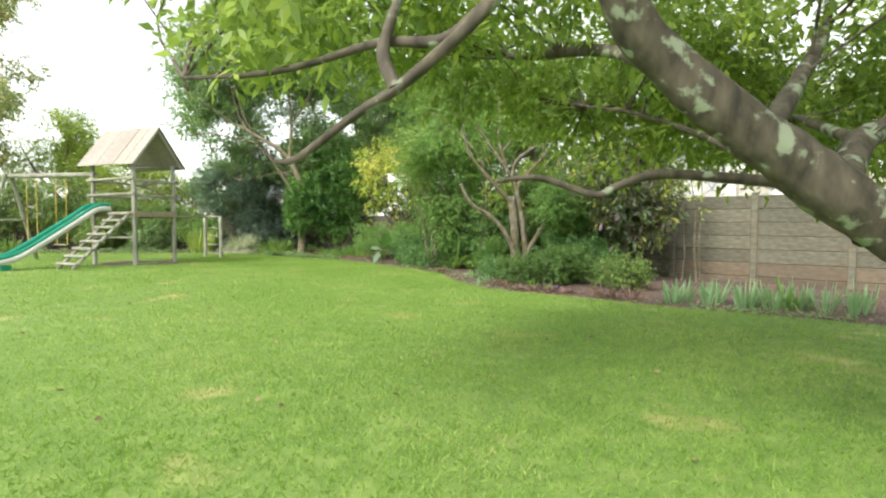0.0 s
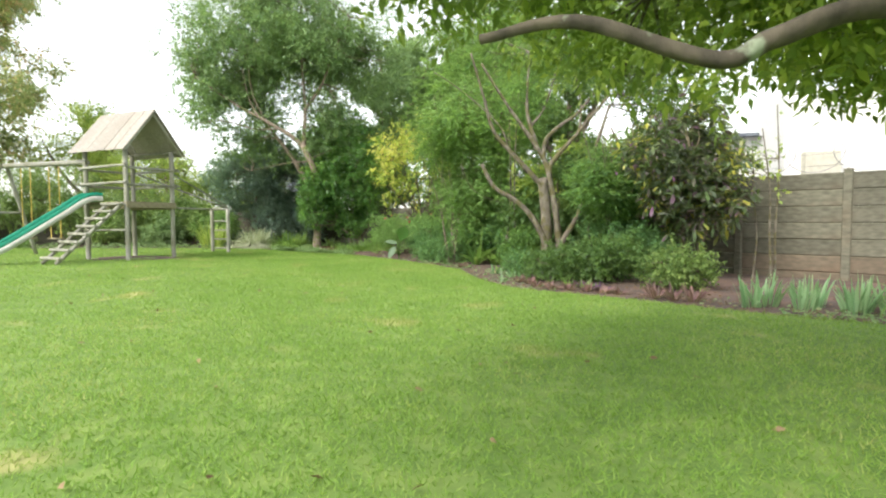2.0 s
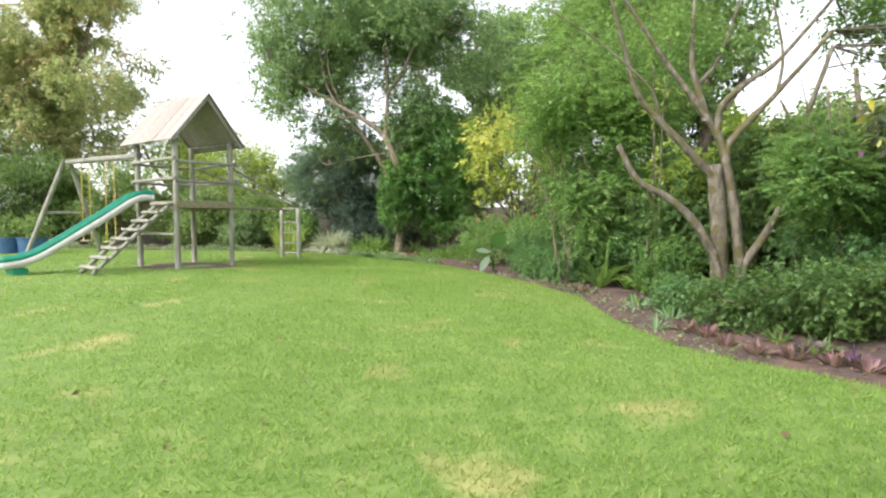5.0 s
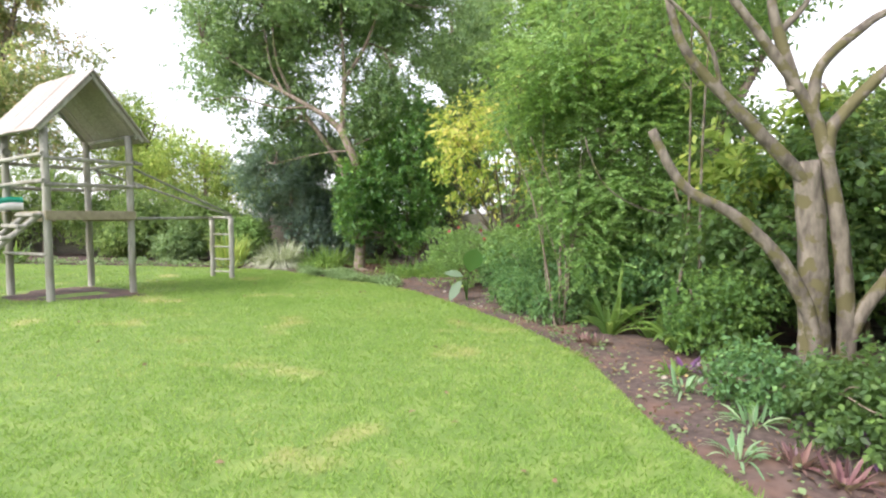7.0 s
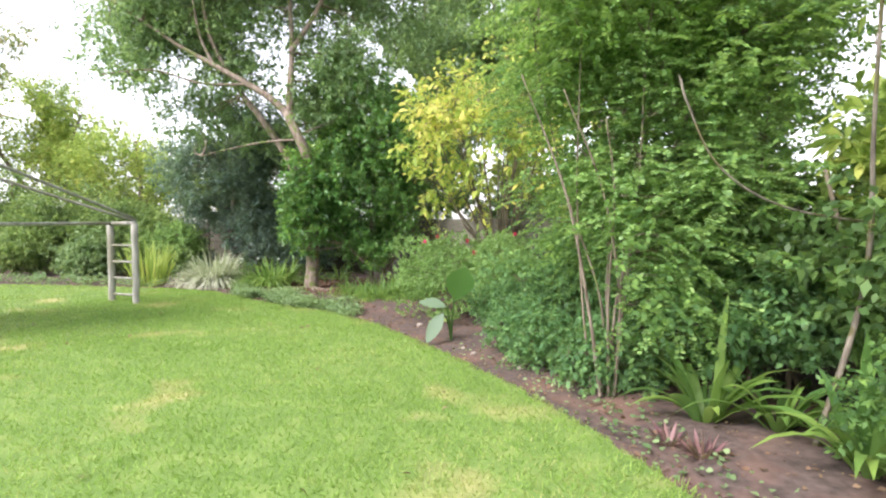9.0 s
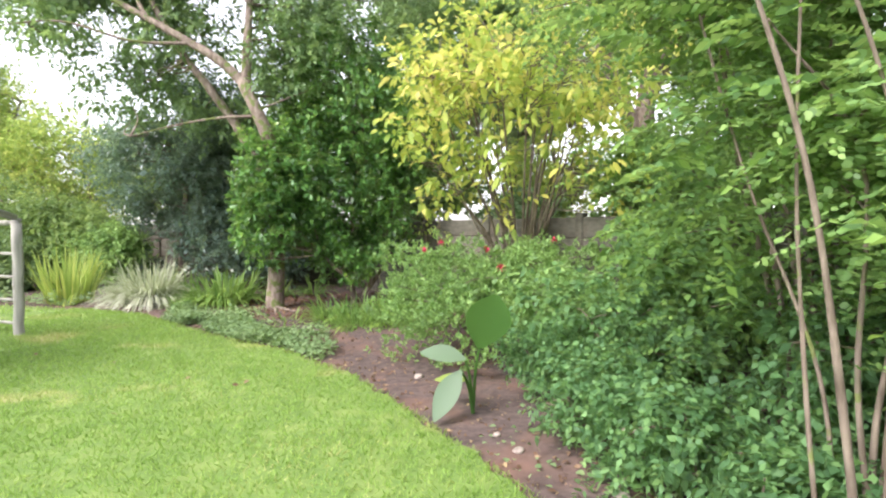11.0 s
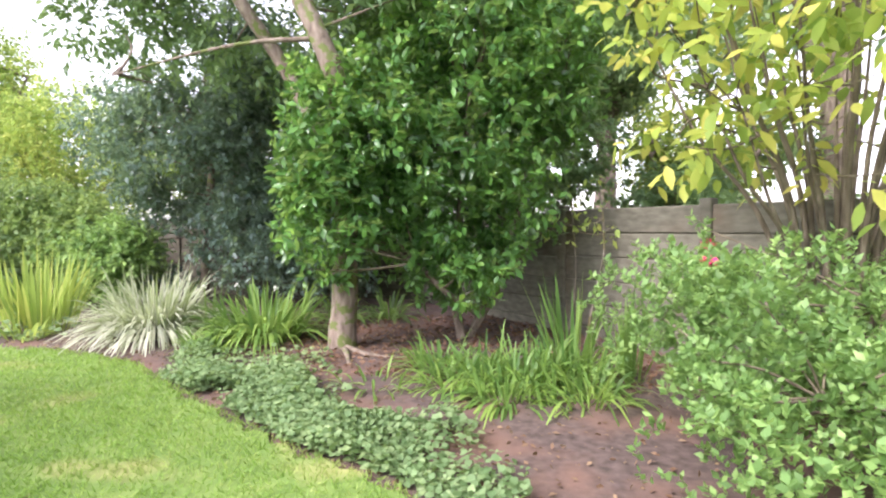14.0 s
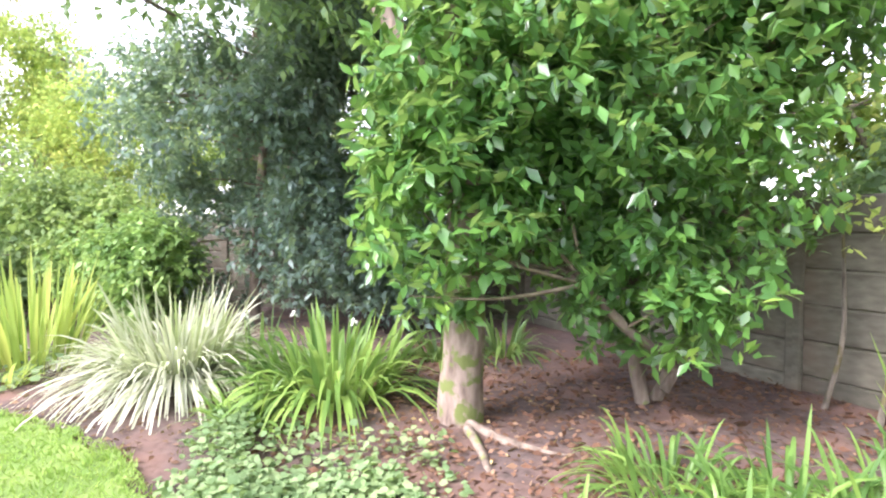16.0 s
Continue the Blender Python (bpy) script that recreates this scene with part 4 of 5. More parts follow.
cam_lobes = [(-1.25, -1.05, 1.55, 0.5, 0.4, 0.7), (-1.3, -1.0, 2.3, 0.5, 0.4, 0.6), (-1.55, -0.8, 1.7, 0.35, 0.4, 0.6), (0.0, -0.6, 0.75, 0.45, 0.4, 0.35), (-1.1, -0.7, 2.6, 0.7, 0.6, 0.7), (-0.7, -0.8, 2.2, 0.7, 0.6, 0.8), (-0.1, -0.2, 2.1, 0.95, 0.9, 1.0), (0.3, 0.0, 3.4, 1.2, 1.1, 1.2), (-0.6, -0.3, 1.55, 0.65, 0.7, 0.75), (0.0, -0.4, 1.05, 0.6, 0.55, 0.5), (0.5, -0.1, 1.7, 0.6, 0.6, 0.6), (0.9, 0.0, 3.4, 0.8, 0.7, 0.9), (0.85, 0.0, 2.75, 0.6, 0.6, 0.7), (-0.3, 0.2, 4.4, 1.0, 1.0, 0.9), (-0.9, 0.1, 3.0, 0.8, 0.8, 0.9),
             (-0.85, -0.45, 2.1, 0.45, 0.5, 0.6)]
woody("camellia", "dense dark glossy-leaved camellia behind the tree trunk", "shrub", (-4.62, 23.05), camellia, cam_lobes, "glossy", 6200, 7, 0.11, M["brown_bark"], 0.16, fold=0.22, width=0.26, gap=-0.42, lump=2.4,
      hollow=3.0, twigs=60, droop=0.1)
# yellowing large-leaved shrub and flowering bush
stems = []
for i in range(30):
    a = R.uniform(0, 6.28)
    e = Vector((math.cos(a) * R.uniform(0.4, 1.6), math.sin(a) * R.uniform(0.3, 1.0), R.uniform(2.0, 3.9)))
    stems.append(([(0.15 * math.cos(a), 0.15 * math.sin(a), 0), tuple(e * 0.35 + Vector((0, 0, 0.3))), tuple(e * 0.7), tuple(e)], 0.025, 0.006))
woody("yellow_shrub", "open shrub with large yellow-green leaves and bare brown twigs", "shrub", (-1.55, 20.95), stems,
      [(-0.2, -0.2, 2.8, 1.5, 1.3, 1.0), (-1.4, -0.8, 2.2, 0.6, 0.6, 0.5), (0.5, 0, 3.8, 1.5, 1.3, 0.9), (0.4, -0.7, 2.2, 1.2, 0.8, 0.7), (-0.9, -0.3, 3.6, 0.9, 0.8, 0.7), (-0.6, -1.1, 3.0, 0.8, 0.6, 0.6), (0.6, -1.3, 3.3, 0.9, 0.7, 0.7)], "yellow", 980, 5, 0.125, M["twig"], 0.26, K=4, fold=0.2,
      width=0.27, gap=-0.2, twigs=330, twig_r=0.009, droop=0.3)
azalea_lobes = blobs(26, 0.05, -0.2, 0.72, 1.25, 1.2, 0.42, 0.3) + [(0, 0, 0.7, 0.85, 0.85, 0.55), (-0.55, -0.9, 0.45, 0.6, 0.55, 0.45), (0.5, -0.6, 0.75, 0.7, 0.7, 0.5), (-0.7, 0.5, 0.75, 0.6, 0.6, 0.5), (0.9, 0.3, 0.8, 0.7, 0.7, 0.5), (-0.1, -1.3, 0.35, 0.45, 0.4, 0.35)]
woody("flowering_bush", "rounded light green bush with a few red flowers", "shrub", (-2.05, 19.75), [([(0, 0, 0), (0.1, 0, 0.4), (0.2, 0.1, 0.9)], 0.03, 0.01), ([(0, 0, 0), (-0.2, -0.3, 0.3), (-0.4, -0.6, 0.6)], 0.025, 0.01)], azalea_lobes,
      "azalea", 5600, 9, 0.043, M["twig"], 0.065, width=0.3, gap=-0.12, hollow=3.5, lump=5.0, twigs=60, lift_=1.3, spread=0.85, droop=-0.12, twig_r=0.008)
for fx_, fy_, fz_ in ((-2.75, 19.75, 1.18), (-1.77, 18.5, 1.06), (-1.95, 19.2, 1.2), (-2.6, 20.3, 1.25), (-1.2, 19.6, 1.3)):
    B = np.repeat([[fx_, fy_, fz_]], 14, 0)
    tagged(new("red_flower", leaves("red_flower", B, R.normal(0, 1, B.shape) + (0, 0, 0.4), 0.055, 0.024, M["red"], 3, "round")), "small red blossom on the light green bush", "flower", "red blossoms")
# green shrubs round the crape myrtle and the paddle plant
GREEN = "leafy green shrub in the planting bed"
for i, (x, y, h, r, leaf, n, size) in enumerate([(1.7, 11.7, 0.34, 0.6, "mid", 900, 0.055), (2.45, 11.25, 0.5, 0.75, "mid", 1100, 0.055), (3.1, 11.9, 0.85, 0.8, "fresh", 1300, 0.055), (1.15, 12.2, 0.3, 0.4, "fresh", 450, 0.045), (3.4, 10.25, 0.42, 0.65, "hedge", 900, 0.045),
                                                (-0.75, 17.6, 0.7, 0.7, "fresh", 850, 0.06), (-1.0, 16.85, 0.35, 0.5, "fresh", 600, 0.05), (-0.75, 16.3, 0.35, 0.5, "fresh", 550, 0.055), (-0.35, 15.55, 0.3, 0.5, "fresh", 480, 0.055), (0.1, 16.4, 0.8, 0.7, "fresh", 800, 0.06), (-1.3, 17.75, 0.5, 0.45, "fresh", 700, 0.05), (3.0, 14.6, 2.3, 1.0, "mid", 1600, 0.09), (3.6, 14.1, 1.7, 0.8, "hedge", 1000, 0.09), (-1.6, 26.2, 1.9, 1.2, "tall", 1200, 0.12), (-4.2, 27.2, 3.4, 1.5, "tall", 1800, 0.13), (0.75, 15.3, 0.9, 0.7, "fresh", 800, 0.065), (0.8, 21.6, 2.6, 1.3, "azalea", 1300, 0.1), (-0.1, 18.2, 1.3, 0.9, "feather", 1100, 0.08), (1.2, 15.6, 1.6, 0.9, "mid", 1300, 0.08), (1.8, 14.6, 1.3, 0.9, "mid", 1500, 0.08), (1.3, 13.9, 0.7, 0.6, "feather", 900, 0.05), (2.75, 12.5, 0.9, 0.6, "fresh", 900, 0.055), (0.3, 24.8, 1.5, 1.0, "tall", 1000, 0.1),
                                                (2.4, 14.2, 1.9, 1.0, "mid", 900, 0.09), (-1.2, 18.5, 0.8, 0.6, "azalea", 600, 0.06), (1.6, 18.8, 2.2, 1.2, "mid", 900, 0.1), (0.3, 20.2, 2.2, 1.2, "azalea", 1300, 0.1), (3.6, 12.9, 1.3, 0.8, "mid", 700, 0.08)]):
    woody("garden_shrub", GREEN, "shrub", (x, y), [([(0, 0, 0), (0.05, 0, h * 0.5), (0.1, 0.1, h)], 0.025, 0.01), ([(0.1, 0, 0), (-0.15, 0.1, h * 0.5), (-0.3, -0.1, h)], 0.02, 0.01)],
          blobs(7, 0, 0, h * 0.75, r * 0.6, r * 0.6, h * 0.4, r * 0.5) + [(0, 0, h * 0.7, r * 0.8, r * 0.8, h * 0.5)], leaf, n, 8, size, M["twig"], 0.14, width=0.32, gap=-0.3, lump=2.6, hollow=3, twigs=30, twig_r=0.008, group="bed shrubs")
# croton with dark, yellow and purple leaves
woody("croton", "dark croton bush with yellow and purple leaf tips before the wall", "shrub", (4.0, 11.7), [([(0, 0, 0), (0, 0.1, 1), (0.1, 0, 2.2)], 0.04, 0.015), ([(0.1, 0, 0), (0.4, 0, 0.9), (0.6, 0, 1.8)], 0.03, 0.015)],
      [(0, 0, 1.5, 0.8, 0.8, 0.8), (0.5, 0.1, 1.9, 0.6, 0.6, 0.6), (-0.5, -0.1, 2.1, 0.7, 0.7, 0.7), (0.0, 0.2, 2.7, 0.7, 0.7, 0.5), (0.55, -0.2, 1.3, 0.45, 0.4, 0.4)], "croton", 1000, 9, 0.15, M["twig"], 0.12, K=4, shape="spoon", fold=0.2,
      width=0.17, gap=-0.5, lift_=0.8, spread=0.8)
# yellow croton behind the myrtle
woody("croton", "yellow and green croton behind the crape myrtle", "shrub", (1.7, 14.9), [([(0, 0, 0), (0, 0, 1), (0.1, 0, 2.4)], 0.04, 0.015), ([(0.1, 0, 0), (0.5, -0.1, 1), (0.8, -0.2, 2.2)], 0.03, 0.012), ([(0, 0, 0), (-0.4, -0.1, 0.9), (-0.7, -0.2, 1.8)], 0.03, 0.012)],
      blobs(20, 0.45, 0.1, 2.2, 1.2, 0.8, 0.9, 0.34), "lime", 520, 9, 0.17, M["twig"], 0.1, K=4, shape="spoon", fold=0.2, width=0.16, gap=-0.4, lift_=0.8, spread=0.8)
vine = new("vine", tubes_mesh("vine", [([(-0.05, 14.3, 2.4), (0.0, 14.27, 2.2), (0.2, 14.3, 1.82), (0.65, 14.4, 1.56), (1.4, 14.5, 1.45), (1.7, 14.8, 1.5)], 0.008, 0.006)], M["pale_bark"], 6, 0.1))
tagged(vine, "thin bare vine hanging between the shrubs", "vine")
# slender bare saplings by the wall and behind the shrubs
for x, y, h in ((5.3, 11.4, 2.6), (5.45, 11.5, 3.0), (5.1, 11.5, 2.3), (1.0, 14.3, 3.6), (1.25, 14.2, 4.0), (-3.35, 23.2, 1.7), (-3.05, 22.9, 1.8)):
    w = [(R.normal(0, 0.06), R.normal(0, 0.06), h * f) for f in (0, 0.3, 0.6, 1)]
    woody("sapling", "thin pale bare-stemmed sapling with few leaves", "shrub", (x, y), [(w, 0.022, 0.008)], [(0, 0, h * 0.8, 0.25, 0.25, h * 0.25)], "lime", 14, 3, 0.09, M["pale_bark"], 0.12, twigs=8, twig_r=0.006, group="saplings")

# background trees and hedge
woody("dark_tree", "dense dark blue-green tree by the far wall", "tree", (-9.6, 25.2), [([(0, 0, 0), (0.1, 0, 1.2), (0.2, 0, 2.6), (0.1, 0, 4)], 0.09, 0.04), ([(0.1, 0, 0.8), (0.7, -0.2, 2), (1.2, -0.2, 3.2)], 0.06, 0.02)],
      blobs(16, 0.5, -0.1, 2.9, 1.6, 1.0, 1.6, 0.75) + [(0.8, -0.1, 3.6, 1.4, 0.9, 1.0), (1.9, 0.0, 3.2, 1.1, 0.8, 0.9), (-0.6, 0.0, 3.0, 1.1, 0.8, 0.9), (0, -0.3, 1.2, 1.6, 0.7, 0.9), (1.6, -0.4, 1.3, 1.0, 0.6, 1.0), (2.6, 0.0, 1.4, 0.8, 0.5, 1.0), (2.2, 0.2, 2.6, 0.9, 0.7, 0.8), (1.8, -0.6, 3.9, 1.0, 0.8, 0.7), (2.5, -0.4, 3.2, 0.9, 0.7, 0.8), (0.9, -0.3, 4.4, 1.0, 0.7, 0.6), (2.7, -0.3, 4.5, 0.9, 0.7, 0.6)], "blue_dark", 8500, 8, 0.095, M["brown_bark"], 0.2, width=0.26, gap=-0.15, twigs=90)
for x, y, h, r, leaf, n in ((-12.2, 25.0, 1.8, 1.4, "hedge", 1500), (-14.6, 25.2, 2.1, 1.6, "hedge", 1500), (-10.8, 24.3, 1.3, 0.9, "azalea", 900), (-17.2, 25.4, 2.8, 1.7, "hedge", 1500), (-20, 25.2, 3.0, 1.9, "hedge", 1500),
                        (-23.5, 24.6, 3.4, 2.2, "mid", 1800), (-27, 24, 4.4, 2.6, "mid", 2200), (-31, 22.5, 3.6, 2.6, "mid", 1800), (-12.8, 23.8, 1.0, 0.8, "cover", 700), (-15.5, 23.9, 1.1, 0.9, "hedge", 700), (-7.4, 25.2, 1.6, 1.0, "blue_dark", 900)):
    woody("hedge_shrub", "loose leafy hedge shrub in front of the far wall", "shrub", (x, y), [([(0, 0, 0), (0.1, 0, h * 0.5), (0.2, 0, h)], 0.05, 0.02)], blobs(10, 0, 0, h * 0.65, r * 0.7, r * 0.45, h * 0.42, r * 0.5), leaf, int(n * 1.7), 7, 0.10,
          M["twig"], 0.2, width=0.28, gap=-0.35, twigs=25, group="hedge shrubs")
for nm, x, y, h, r, leaf, n, size, label in (("autumn_tree", -28, 29, 16.0, 6.0, "autumn", 12000, 0.2, "large tree with thin green and orange autumn foliage"), ("garden_tree", -34, 26, 13.0, 5.5, "tall", 5000, 0.24, "large green tree with dark trunk beyond the lawn"),
                                      ("garden_tree", -21.5, 31, 7.0, 3.2, "lime", 3600, 0.14, "light yellow-green tree behind the far wall"), ("garden_tree", -17.2, 31, 5.2, 3.0, "lime", 3200, 0.14, "light yellow-green tree behind the far wall"), ("garden_tree", -12.5, 31, 4.4, 2.8, "hedge", 3000, 0.14, "leafy tree behind the far wall"),
                                      ("garden_tree", -4.8, 30, 10.5, 3.8, "tall", 5000, 0.2, "tall green tree behind the wall"), ("garden_tree", 4.0, 25.5, 9.5, 3.0, "mid", 4200, 0.18, "tall green tree behind the wall"), ("garden_tree", 1.4, 27.5, 11.5, 2.8, "tall", 5200, 0.17, "tall green tree behind the wall"),
                                      ("garden_tree", 6.2, 20.0, 5.0, 2.3, "hedge", 2600, 0.16, "green tree behind the wall"), ("garden_tree", 17.5, 13, 6.5, 2.6, "mid", 2000, 0.15, "green tree behind the wall"),
                                      ("garden_tree", -31, 24.5, 6.5, 3.2, "mid", 2600, 0.2, "dense green tree at the lawn's far side"), ("garden_tree", -24, 25.5, 4.2, 2.2, "hedge", 2200, 0.15, "leafy green small tree before the far wall"), ("garden_tree", -0.8, 27.5, 3.6, 1.5, "lime", 1200, 0.13, "grey-green tree behind the wall"), ("garden_tree", -1.5, 38, 14.0, 4.2, "tall", 4600, 0.26, "tall green tree far behind the wall"), ("garden_tree", -38, 17, 9.0, 4.0, "mid", 2400, 0.22, "dark green tree at the lawn's far side"), ("garden_tree", -37, 6, 8.0, 4.0, "mid", 1800, 0.22, "green tree at the lawn's far side")):
    s = h / 8
    woody(nm, label, "tree", (x, y), [([(0, 0, -0.2), (0.1, 0, h * 0.3), (0.3, 0, h * 0.55), (0.1, 0, h * 0.95)], 0.28 * s, 0.05), ([(0.1, 0, h * 0.3), (-r * 0.4, -0.3, h * 0.55), (-r * 0.7, -0.4, h * 0.8)], 0.15 * s, 0.03),
                                  ([(0.2, 0, h * 0.4), (r * 0.4, -0.3, h * 0.6), (r * 0.7, -0.4, h * 0.85)], 0.15 * s, 0.03)],
          (blobs(40, 0, 0, h * 0.62, r * 0.95, r * 0.8, h * 0.4, r * 0.22) if n >= 5000 else blobs(20, 0, 0, h * 0.62, r * 0.85, r * 0.75, h * 0.38, r * 0.31)), leaf, n, 7, size, M["brown_bark"], 0.4, width=0.28, gap=-0.1 if n > 9000 else -0.15, lump=1.1, twigs=70, twig_r=0.03)


# ---- strap-leaved plants ----
def clump(name, label, at, n, length, width, mat, spread=0.45, droop=0.5, radius=0.12, K=7, fold=0.3, shape="strap", group="", category="plant"):
    a = R.uniform(0, 6.283, n)
    t = R.random(n) ** (0.45 if spread > 0.6 else 0.7) * spread
    D = np.column_stack([np.cos(a) * t, np.sin(a) * t, np.sqrt(np.maximum(0.05, 1 - t * t))])
    rr = radius * R.random(n) ** 0.5
    P = np.column_stack([np.cos(a) * rr, np.sin(a) * rr, np.full(n, -0.02)])
    L = length * R.uniform(0.6, 1.15, n)
    W, dr = width * R.uniform(0.75, 1.2, n), droop * (0.3 + t / max(spread, 0.01))
    if n <= 300:
        ob = new(name)
        for i in range(n):
            s = slice(i, i + 1)
            child("leaf", leaves("leaf", P[s], D[s], L[s], W[s], M[mat], min(K, 6), shape, dr[s], fold, 0.15), ob)
    else:
        ob = new(name, leaves(name, P, D, L, W, M[mat], K, shape, dr, fold, 0.15))
    ob.location = (at[0], at[1], gz(*at) - 0.02)
    return tagged(ob, label, category, group)


clump("lime_iris", "clump of upright bright lime-green sword leaves", (-10.1, 22.5), 150, 1.2, 0.018, "lime", 0.42, 0.22, 0.4)
clump("lime_iris", "low clump of pale yellow-green strap leaves", (-9.75, 22.0), 30, 0.4, 0.018, "lime", 0.8, 0.5, 0.2)
clump("variegated_flax", "large arching clump of cream-striped flax leaves", (-8.35, 22.45), 298, 1.25, 0.013, "flax", 0.9, 0.55, 0.32)
flax_rest = clump("leaf_mass", "", (-8.35, 22.45), 900, 1.2, 0.012, "flax", 0.75, 0.65, 0.36)
flax_rest.parent, flax_rest.location = bpy.data.objects["variegated_flax"], (0, 0, 0)
tagged(flax_rest, kind="stuff")
del flax_rest["category"]
clump("agapanthus", "clump of arching green strap leaves with white buds", (-6.95, 22.55), 298, 1.08, 0.02, "strap", 0.75, 0.6, 0.42)
clump("agapanthus", "small clump of green strap leaves", (-7.2, 21.8), 80, 0.5, 0.014, "strap", 0.8, 0.5, 0.18)
for x, y in ((-7.5, 22.2), (-7.2, 22.4), (-6.6, 22.2)):
    B = np.repeat([[x, y, gz(x, y) + 0.62]], 16, 0)
    fl = thing("white_flower", (x, y, gz(x, y)), "small white flower head on a thin stalk", "flower", "white flower heads")
    child("stalk", tubes_mesh("stalk", [([(0, 0, -0.03), (0.02, 0, 0.3), (0, 0, 0.62)], 0.005, 0.004)], M["strap"], 5, 0), fl)
    child("petals", leaves("petals", B - (x, y, gz(x, y)), R.normal(0, 1, B.shape) + (0, 0, 0.5), 0.04, 0.01, M["white_petal"]), fl)
for x, y, n, L in ((-4.6, 21.6, 55, 0.55), (-4.15, 21.35, 70, 0.62), (-3.75, 21.25, 70, 0.7), (-3.9, 20.85, 60, 0.55), (-3.4, 21.45, 70, 0.75), (-5.05, 20.95, 16, 0.4), (-4.4, 21.1, 40, 0.45), (-3.3, 20.9, 45, 0.6)):
    clump("day_lily", "clump of bright green grassy lily leaves", (x, y), int(n * 2.3), L * 1.2, 0.012, "strap", 0.95, 0.75, 0.26, group="lilies under the tree")
clump("tall_iris", "clump of tall upright pale green sword leaves", (-3.35, 21.7), 26, 1.05, 0.02, "strap", 0.4, 0.15, 0.2)
clump("tall_iris", "clump of tall upright pale green sword leaves", (-2.9, 21.5), 18, 0.95, 0.02, "strap", 0.45, 0.2, 0.15)
for x, y in ((-7.9, 22.9), (-6.5, 23.9), (-5.9, 24.3)):
    clump("dark_strap_plant", "dark green strap-leaved plant in deep shade", (x, y), 60, 0.8, 0.02, "mid", 0.8, 0.6, 0.2, group="shade plants")
for x, y, L, n in ((0.3, 14.8, 0.95, 26), (0.95, 14.05, 0.9, 26), (0.75, 14.7, 0.8, 16), (0.25, 15.7, 0.55, 14), (-0.25, 16.3, 0.6, 18), (0.25, 16.15, 0.7, 18), (1.5, 13.6, 0.6, 16)):
    clump("crinum_lily", "rosette of broad arching green leaves at the bed's edge", (x, y), int(n * 1.3), L * 1.12, 0.042, "strap", 0.7, 0.5, 0.07, K=8, group="crinum lilies")
for x, y in ((3.75, 8.75), (3.95, 8.85), (4.2, 8.55), (4.4, 8.65), (4.65, 8.25), (4.8, 8.45), (5.0, 8.1), (5.35, 8.05), (5.5, 7.75), (5.85, 7.6), (6.1, 7.8), (6.4, 7.2), (6.8, 7.1), (7.2, 6.7)):
    clump("iris", "clump of grey-green upright iris leaves", (x, y), 24, 0.52, 0.016, "iris", 0.4, 0.25, 0.14, group="iris row before the wall")
clump("daylily", "clump of light green arching leaves among the irises", (5.2, 8.2), 60, 0.75, 0.016, "strap", 0.7, 0.6, 0.15)
for x, y in ((3.0, 9.35), (2.8, 9.5), (3.2, 9.2), (2.0, 10.2), (1.75, 10.35), (1.5, 10.45), (1.3, 10.75), (2.2, 10.05), (1.05, 11.3), (1.2, 11.1), (-0.05, 14.4), (0.1, 14.2), (2.4, 9.9)):
    clump("bromeliad", "small reddish-brown bromeliad rosette edging the bed", (x, y), 36, 0.32 if x > 2.6 else 0.19, 0.014, "bromeliad", 0.9, 0.2, 0.06, K=5, group="bromeliads along the bed edge")
for x, y, n in ((1.0, 11.9, 30), (0.7, 12.6, 26), (0.75, 11.4, 22)):
    clump("spider_plant", "small clump of grey-green strap leaves", (x, y), n, 0.3, 0.012, "iris", 0.85, 0.5, 0.08, group="edge plants")
for i in range(16):
    f = i / 15
    x, y = 1.9 - 1.5 * f + R.normal(0, 0.08) + 0.3, 10.35 + 2.9 * f + R.normal(0, 0.12)
    if i % 3 == 0:
        clump("purple_plant", "low purple-leaved plant at the bed's edge", (x, y), 22, 0.2, 0.02, "purple", 0.9, 0.3, 0.08, K=4, group="low edge plants")
    else:
        clump("edge_plant", "low green tufted plant at the bed's edge", (x, y), 22, 0.24, 0.016, ("strap", "cover")[i % 2], 0.9, 0.4, 0.08, K=5, group="low edge plants")
clump("far_grass", "clump of pale ornamental grass by the far bed", (-19.5, 21.9), 90, 0.9, 0.02, "flax", 0.7, 0.5, 0.3)
clump("far_grass", "clump of green strap leaves by the far bed", (-17.8, 22.2), 80, 1.0, 0.025, "strap", 0.6, 0.5, 0.3)

# paddle-leaved plant at the bed's edge
pad = thing("paddle_plant", (-1.95, 17.42, gz(-1.95, 17.42)), "young plant with large paddle-shaped green leaves", "plant")
for tip, D, L, W, mat, ref in (((0.05, -0.05, 0.5), (0.25, 0.1, 0.95), 0.5, 0.18, "paddle", (0.3, -1, 0.1)), ((-0.05, -0.1, 0.42), (-0.9, -0.1, 0.28), 0.36, 0.085, "pale_paddle", (0.1, -0.6, 0.8)), ((-0.08, -0.12, 0.34), (-0.45, -0.35, -0.7), 0.38, 0.095, "pale_paddle", (-0.2, -1, 0.5)), ((-0.05, 0.1, 0.2), (-0.9, 0.3, 0.05), 0.3, 0.07, "lime", (0, -0.4, 1))):
    child("leaf", leaves("leaf", np.array([tip]), np.array([D], float), L, W, M[mat], 10, "leaf", 0.15, 0.18, 0.1, ref), pad)
    child("leaf_stalk", tubes_mesh("leaf_stalk", [([(0, 0, -0.03), (tip[0] * 0.4, tip[1] * 0.4, tip[2] * 0.6), tip], 0.014, 0.009)], M["paddle"], 6, 0), pad)

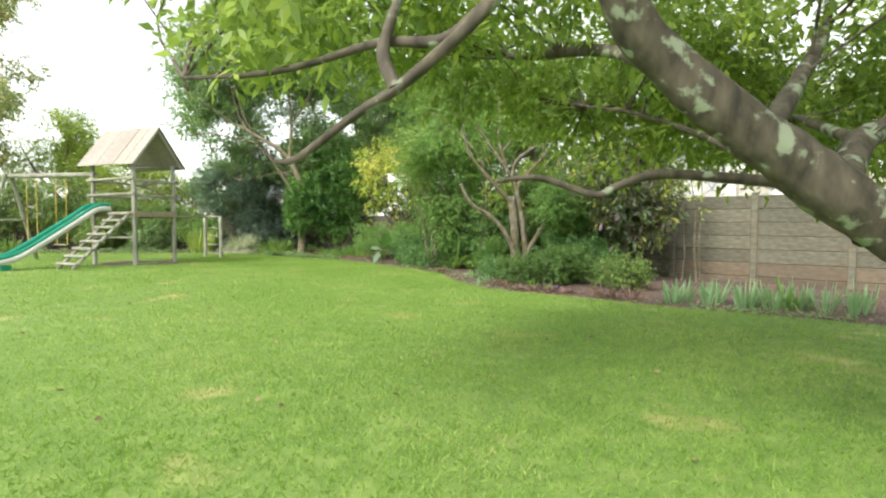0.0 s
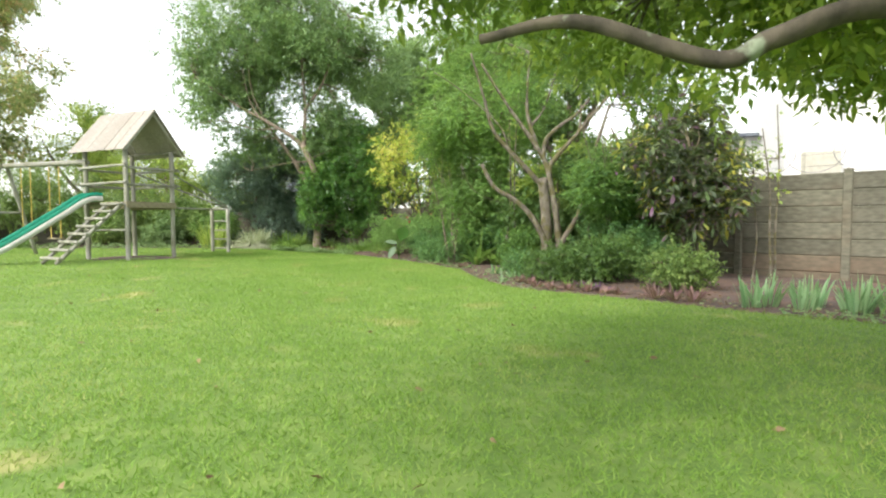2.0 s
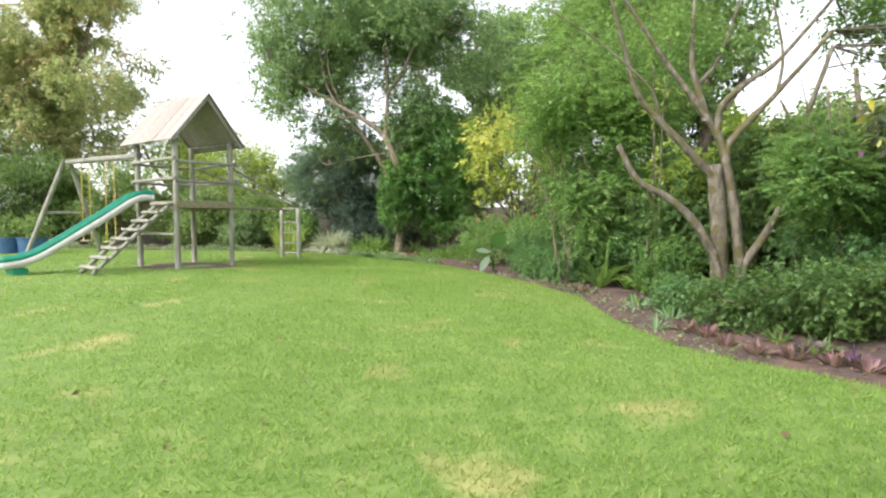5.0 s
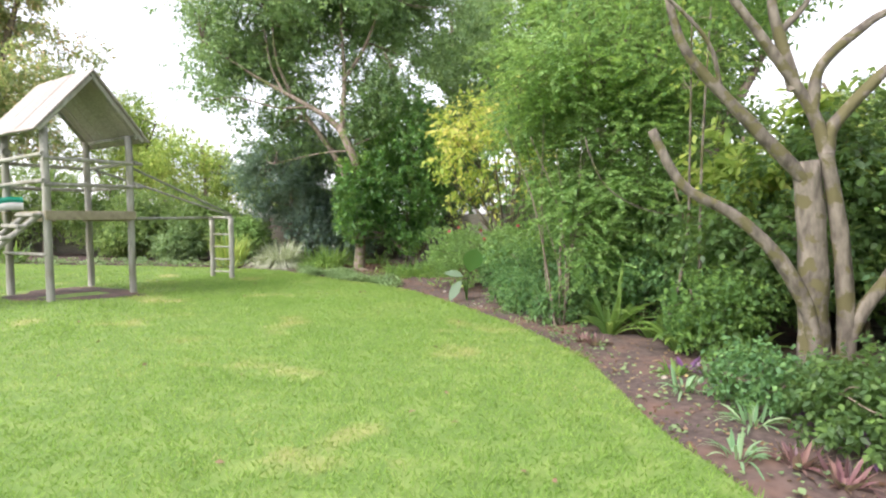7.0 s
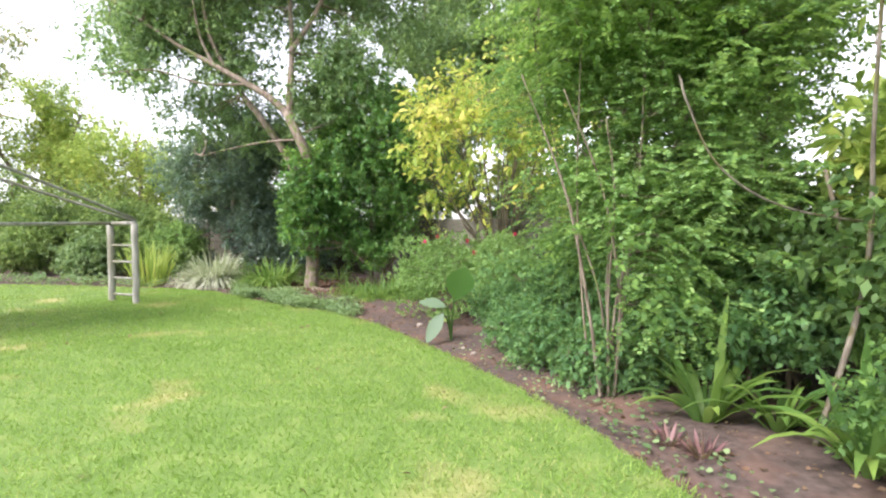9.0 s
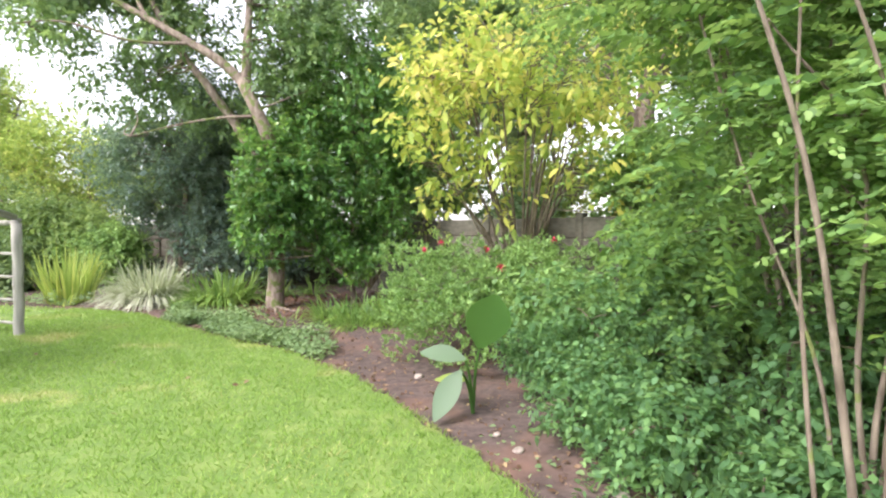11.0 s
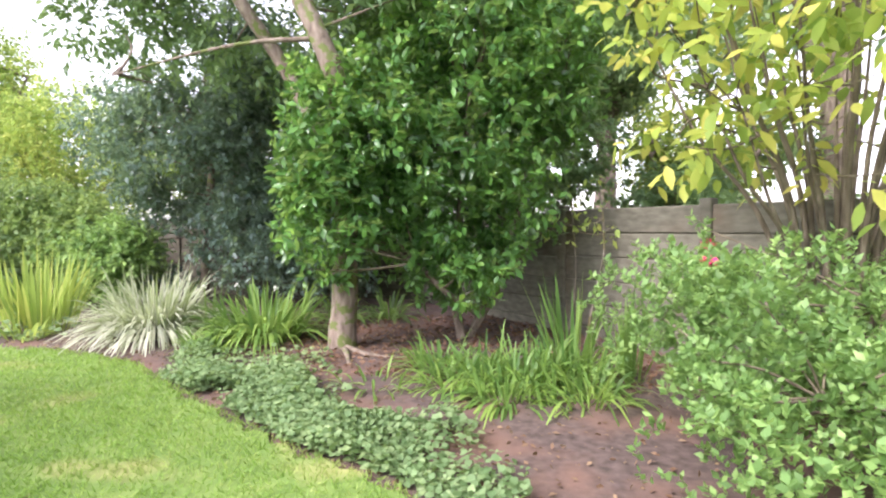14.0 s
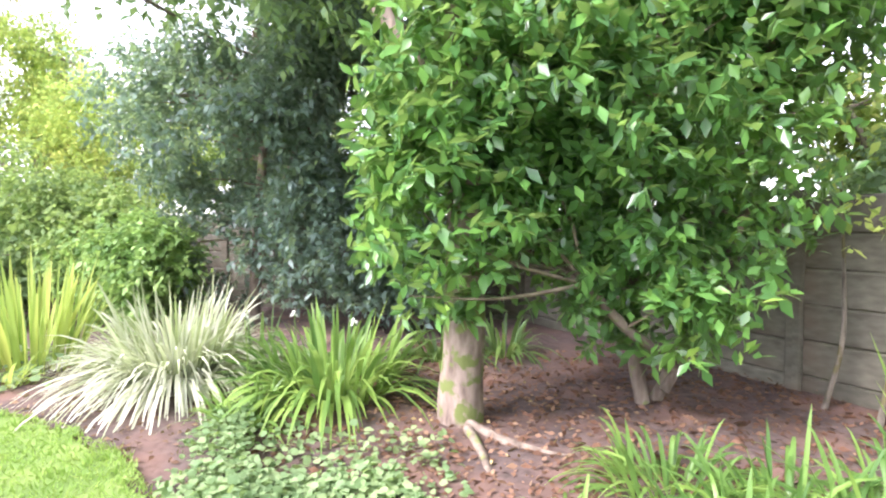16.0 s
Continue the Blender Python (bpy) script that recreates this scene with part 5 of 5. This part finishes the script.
# ground cover
def cover(n, label, x0, x1, lo, hi, size, h):
    x = R.uniform(x0, x1, n)
    y = edge_y(x) + lo + (hi - lo) * R.random(n) * (0.75 + 0.25 * np.sin(x * 4))
    end = np.minimum(x - x0, x1 - x) + 0.25 * np.sin(y * 5)
    keep = (wavy(np.column_stack([x, y, y * 0]) * 2.2, 1.0) > -0.45) & (R.random(n) < np.clip(end / 0.9, 0, 1))
    x, y = x[keep], y[keep]
    P = np.column_stack([x, y, lift(x, y) + R.random(len(x)) * h * (0.7 + 0.3 * np.sin(x * 7 + y * 5)) - 0.01])
    D = R.normal(0, 1, (len(x), 3))
    D[:, 2] = np.abs(D[:, 2]) * 0.5
    L = size * R.uniform(0.6, 1.3, len(x))
    tagged(new("ground_cover", leaves("ground_cover", P, D, L, L * 0.42, M["cover"], 4, "round", 0.25, 0.2, 0.35)), label, "ground cover", kind="stuff")


cover(15000, "low mat of soft green ground cover", -7.4, -3.7, 0.08, 1.15, 0.046, 0.15)
cover(900, "low mat of soft green ground cover", -7.5, -5, 0.6, 1.8, 0.05, 0.12)
cover(2500, "low green ground cover along the far bed", -20, -9, 0.3, 1.6, 0.08, 0.2)
cover(800, "sparse green seedlings on the bed soil", -2, 1.5, 0.1, 2.0, 0.04, 0.05)
cover(900, "low green leaves between the irises", 3.2, 8, 0.05, 0.7, 0.05, 0.08)
# exposed roots
for pts, r in (([(-5.8, 22.2, 0.17), (-5.5, 22.0, 0.15), (-5.2, 21.92, 0.13), (-4.9, 21.95, 0.1)], 0.035), ([(-5.75, 22.1, 0.16), (-5.55, 21.7, 0.15), (-5.45, 21.4, 0.1)], 0.035)):
    tagged(new("root", tubes_mesh("root", [([(a, b, c - 0.11) for a, b, c in pts], r, r * 0.4)], M["brown_bark"], 8, 0.3)), "gnarled surface root at the foot of the tall tree", "root", "tree roots")


def stone(x, y, r):
    bm = bmesh.new()
    bmesh.ops.create_icosphere(bm, subdivisions=2, radius=r)
    for v in bm.verts:
        v.co *= 1 + 0.3 * noise.noise(v.co * 9 / r * 0.1 + Vector((x, y, 0)))
        v.co.z *= 0.65
    ob = new("stone", bpy.data.meshes.new("stone"))
    bm.to_mesh(ob.data)
    bm.free()
    ob.data.materials.append(M["stone"])
    ob.location = (x, y, gz(x, y) - 0.02)
    tagged(ob, "small pale stone on the bed soil", "stone", "stones in the bed")


for x, y, r in ((-1.05, 16.2, 0.05), (-2.55, 18.35, 0.05), (-1.6, 16.75, 0.04), (-1.75, 17.0, 0.03), (0.6, 12.9, 0.035)):
    stone(x, y, r)

n = 7000
x, y = R.uniform(-7, -2.2, n), R.uniform(21.2, 24.6, n)
P = np.column_stack([x, y, lift(x, y) - 0.02])
L = R.uniform(0.02, 0.08, n)
tagged(new("bark_mulch", leaves("bark_mulch", P, R.normal(0, 1, (n, 3)) * (1, 1, 0.2), L, L * 0.25, M["mulch"], 3, "leaf", 0.05)), "reddish brown leaf mulch under the tall tree", "mulch", kind="stuff")
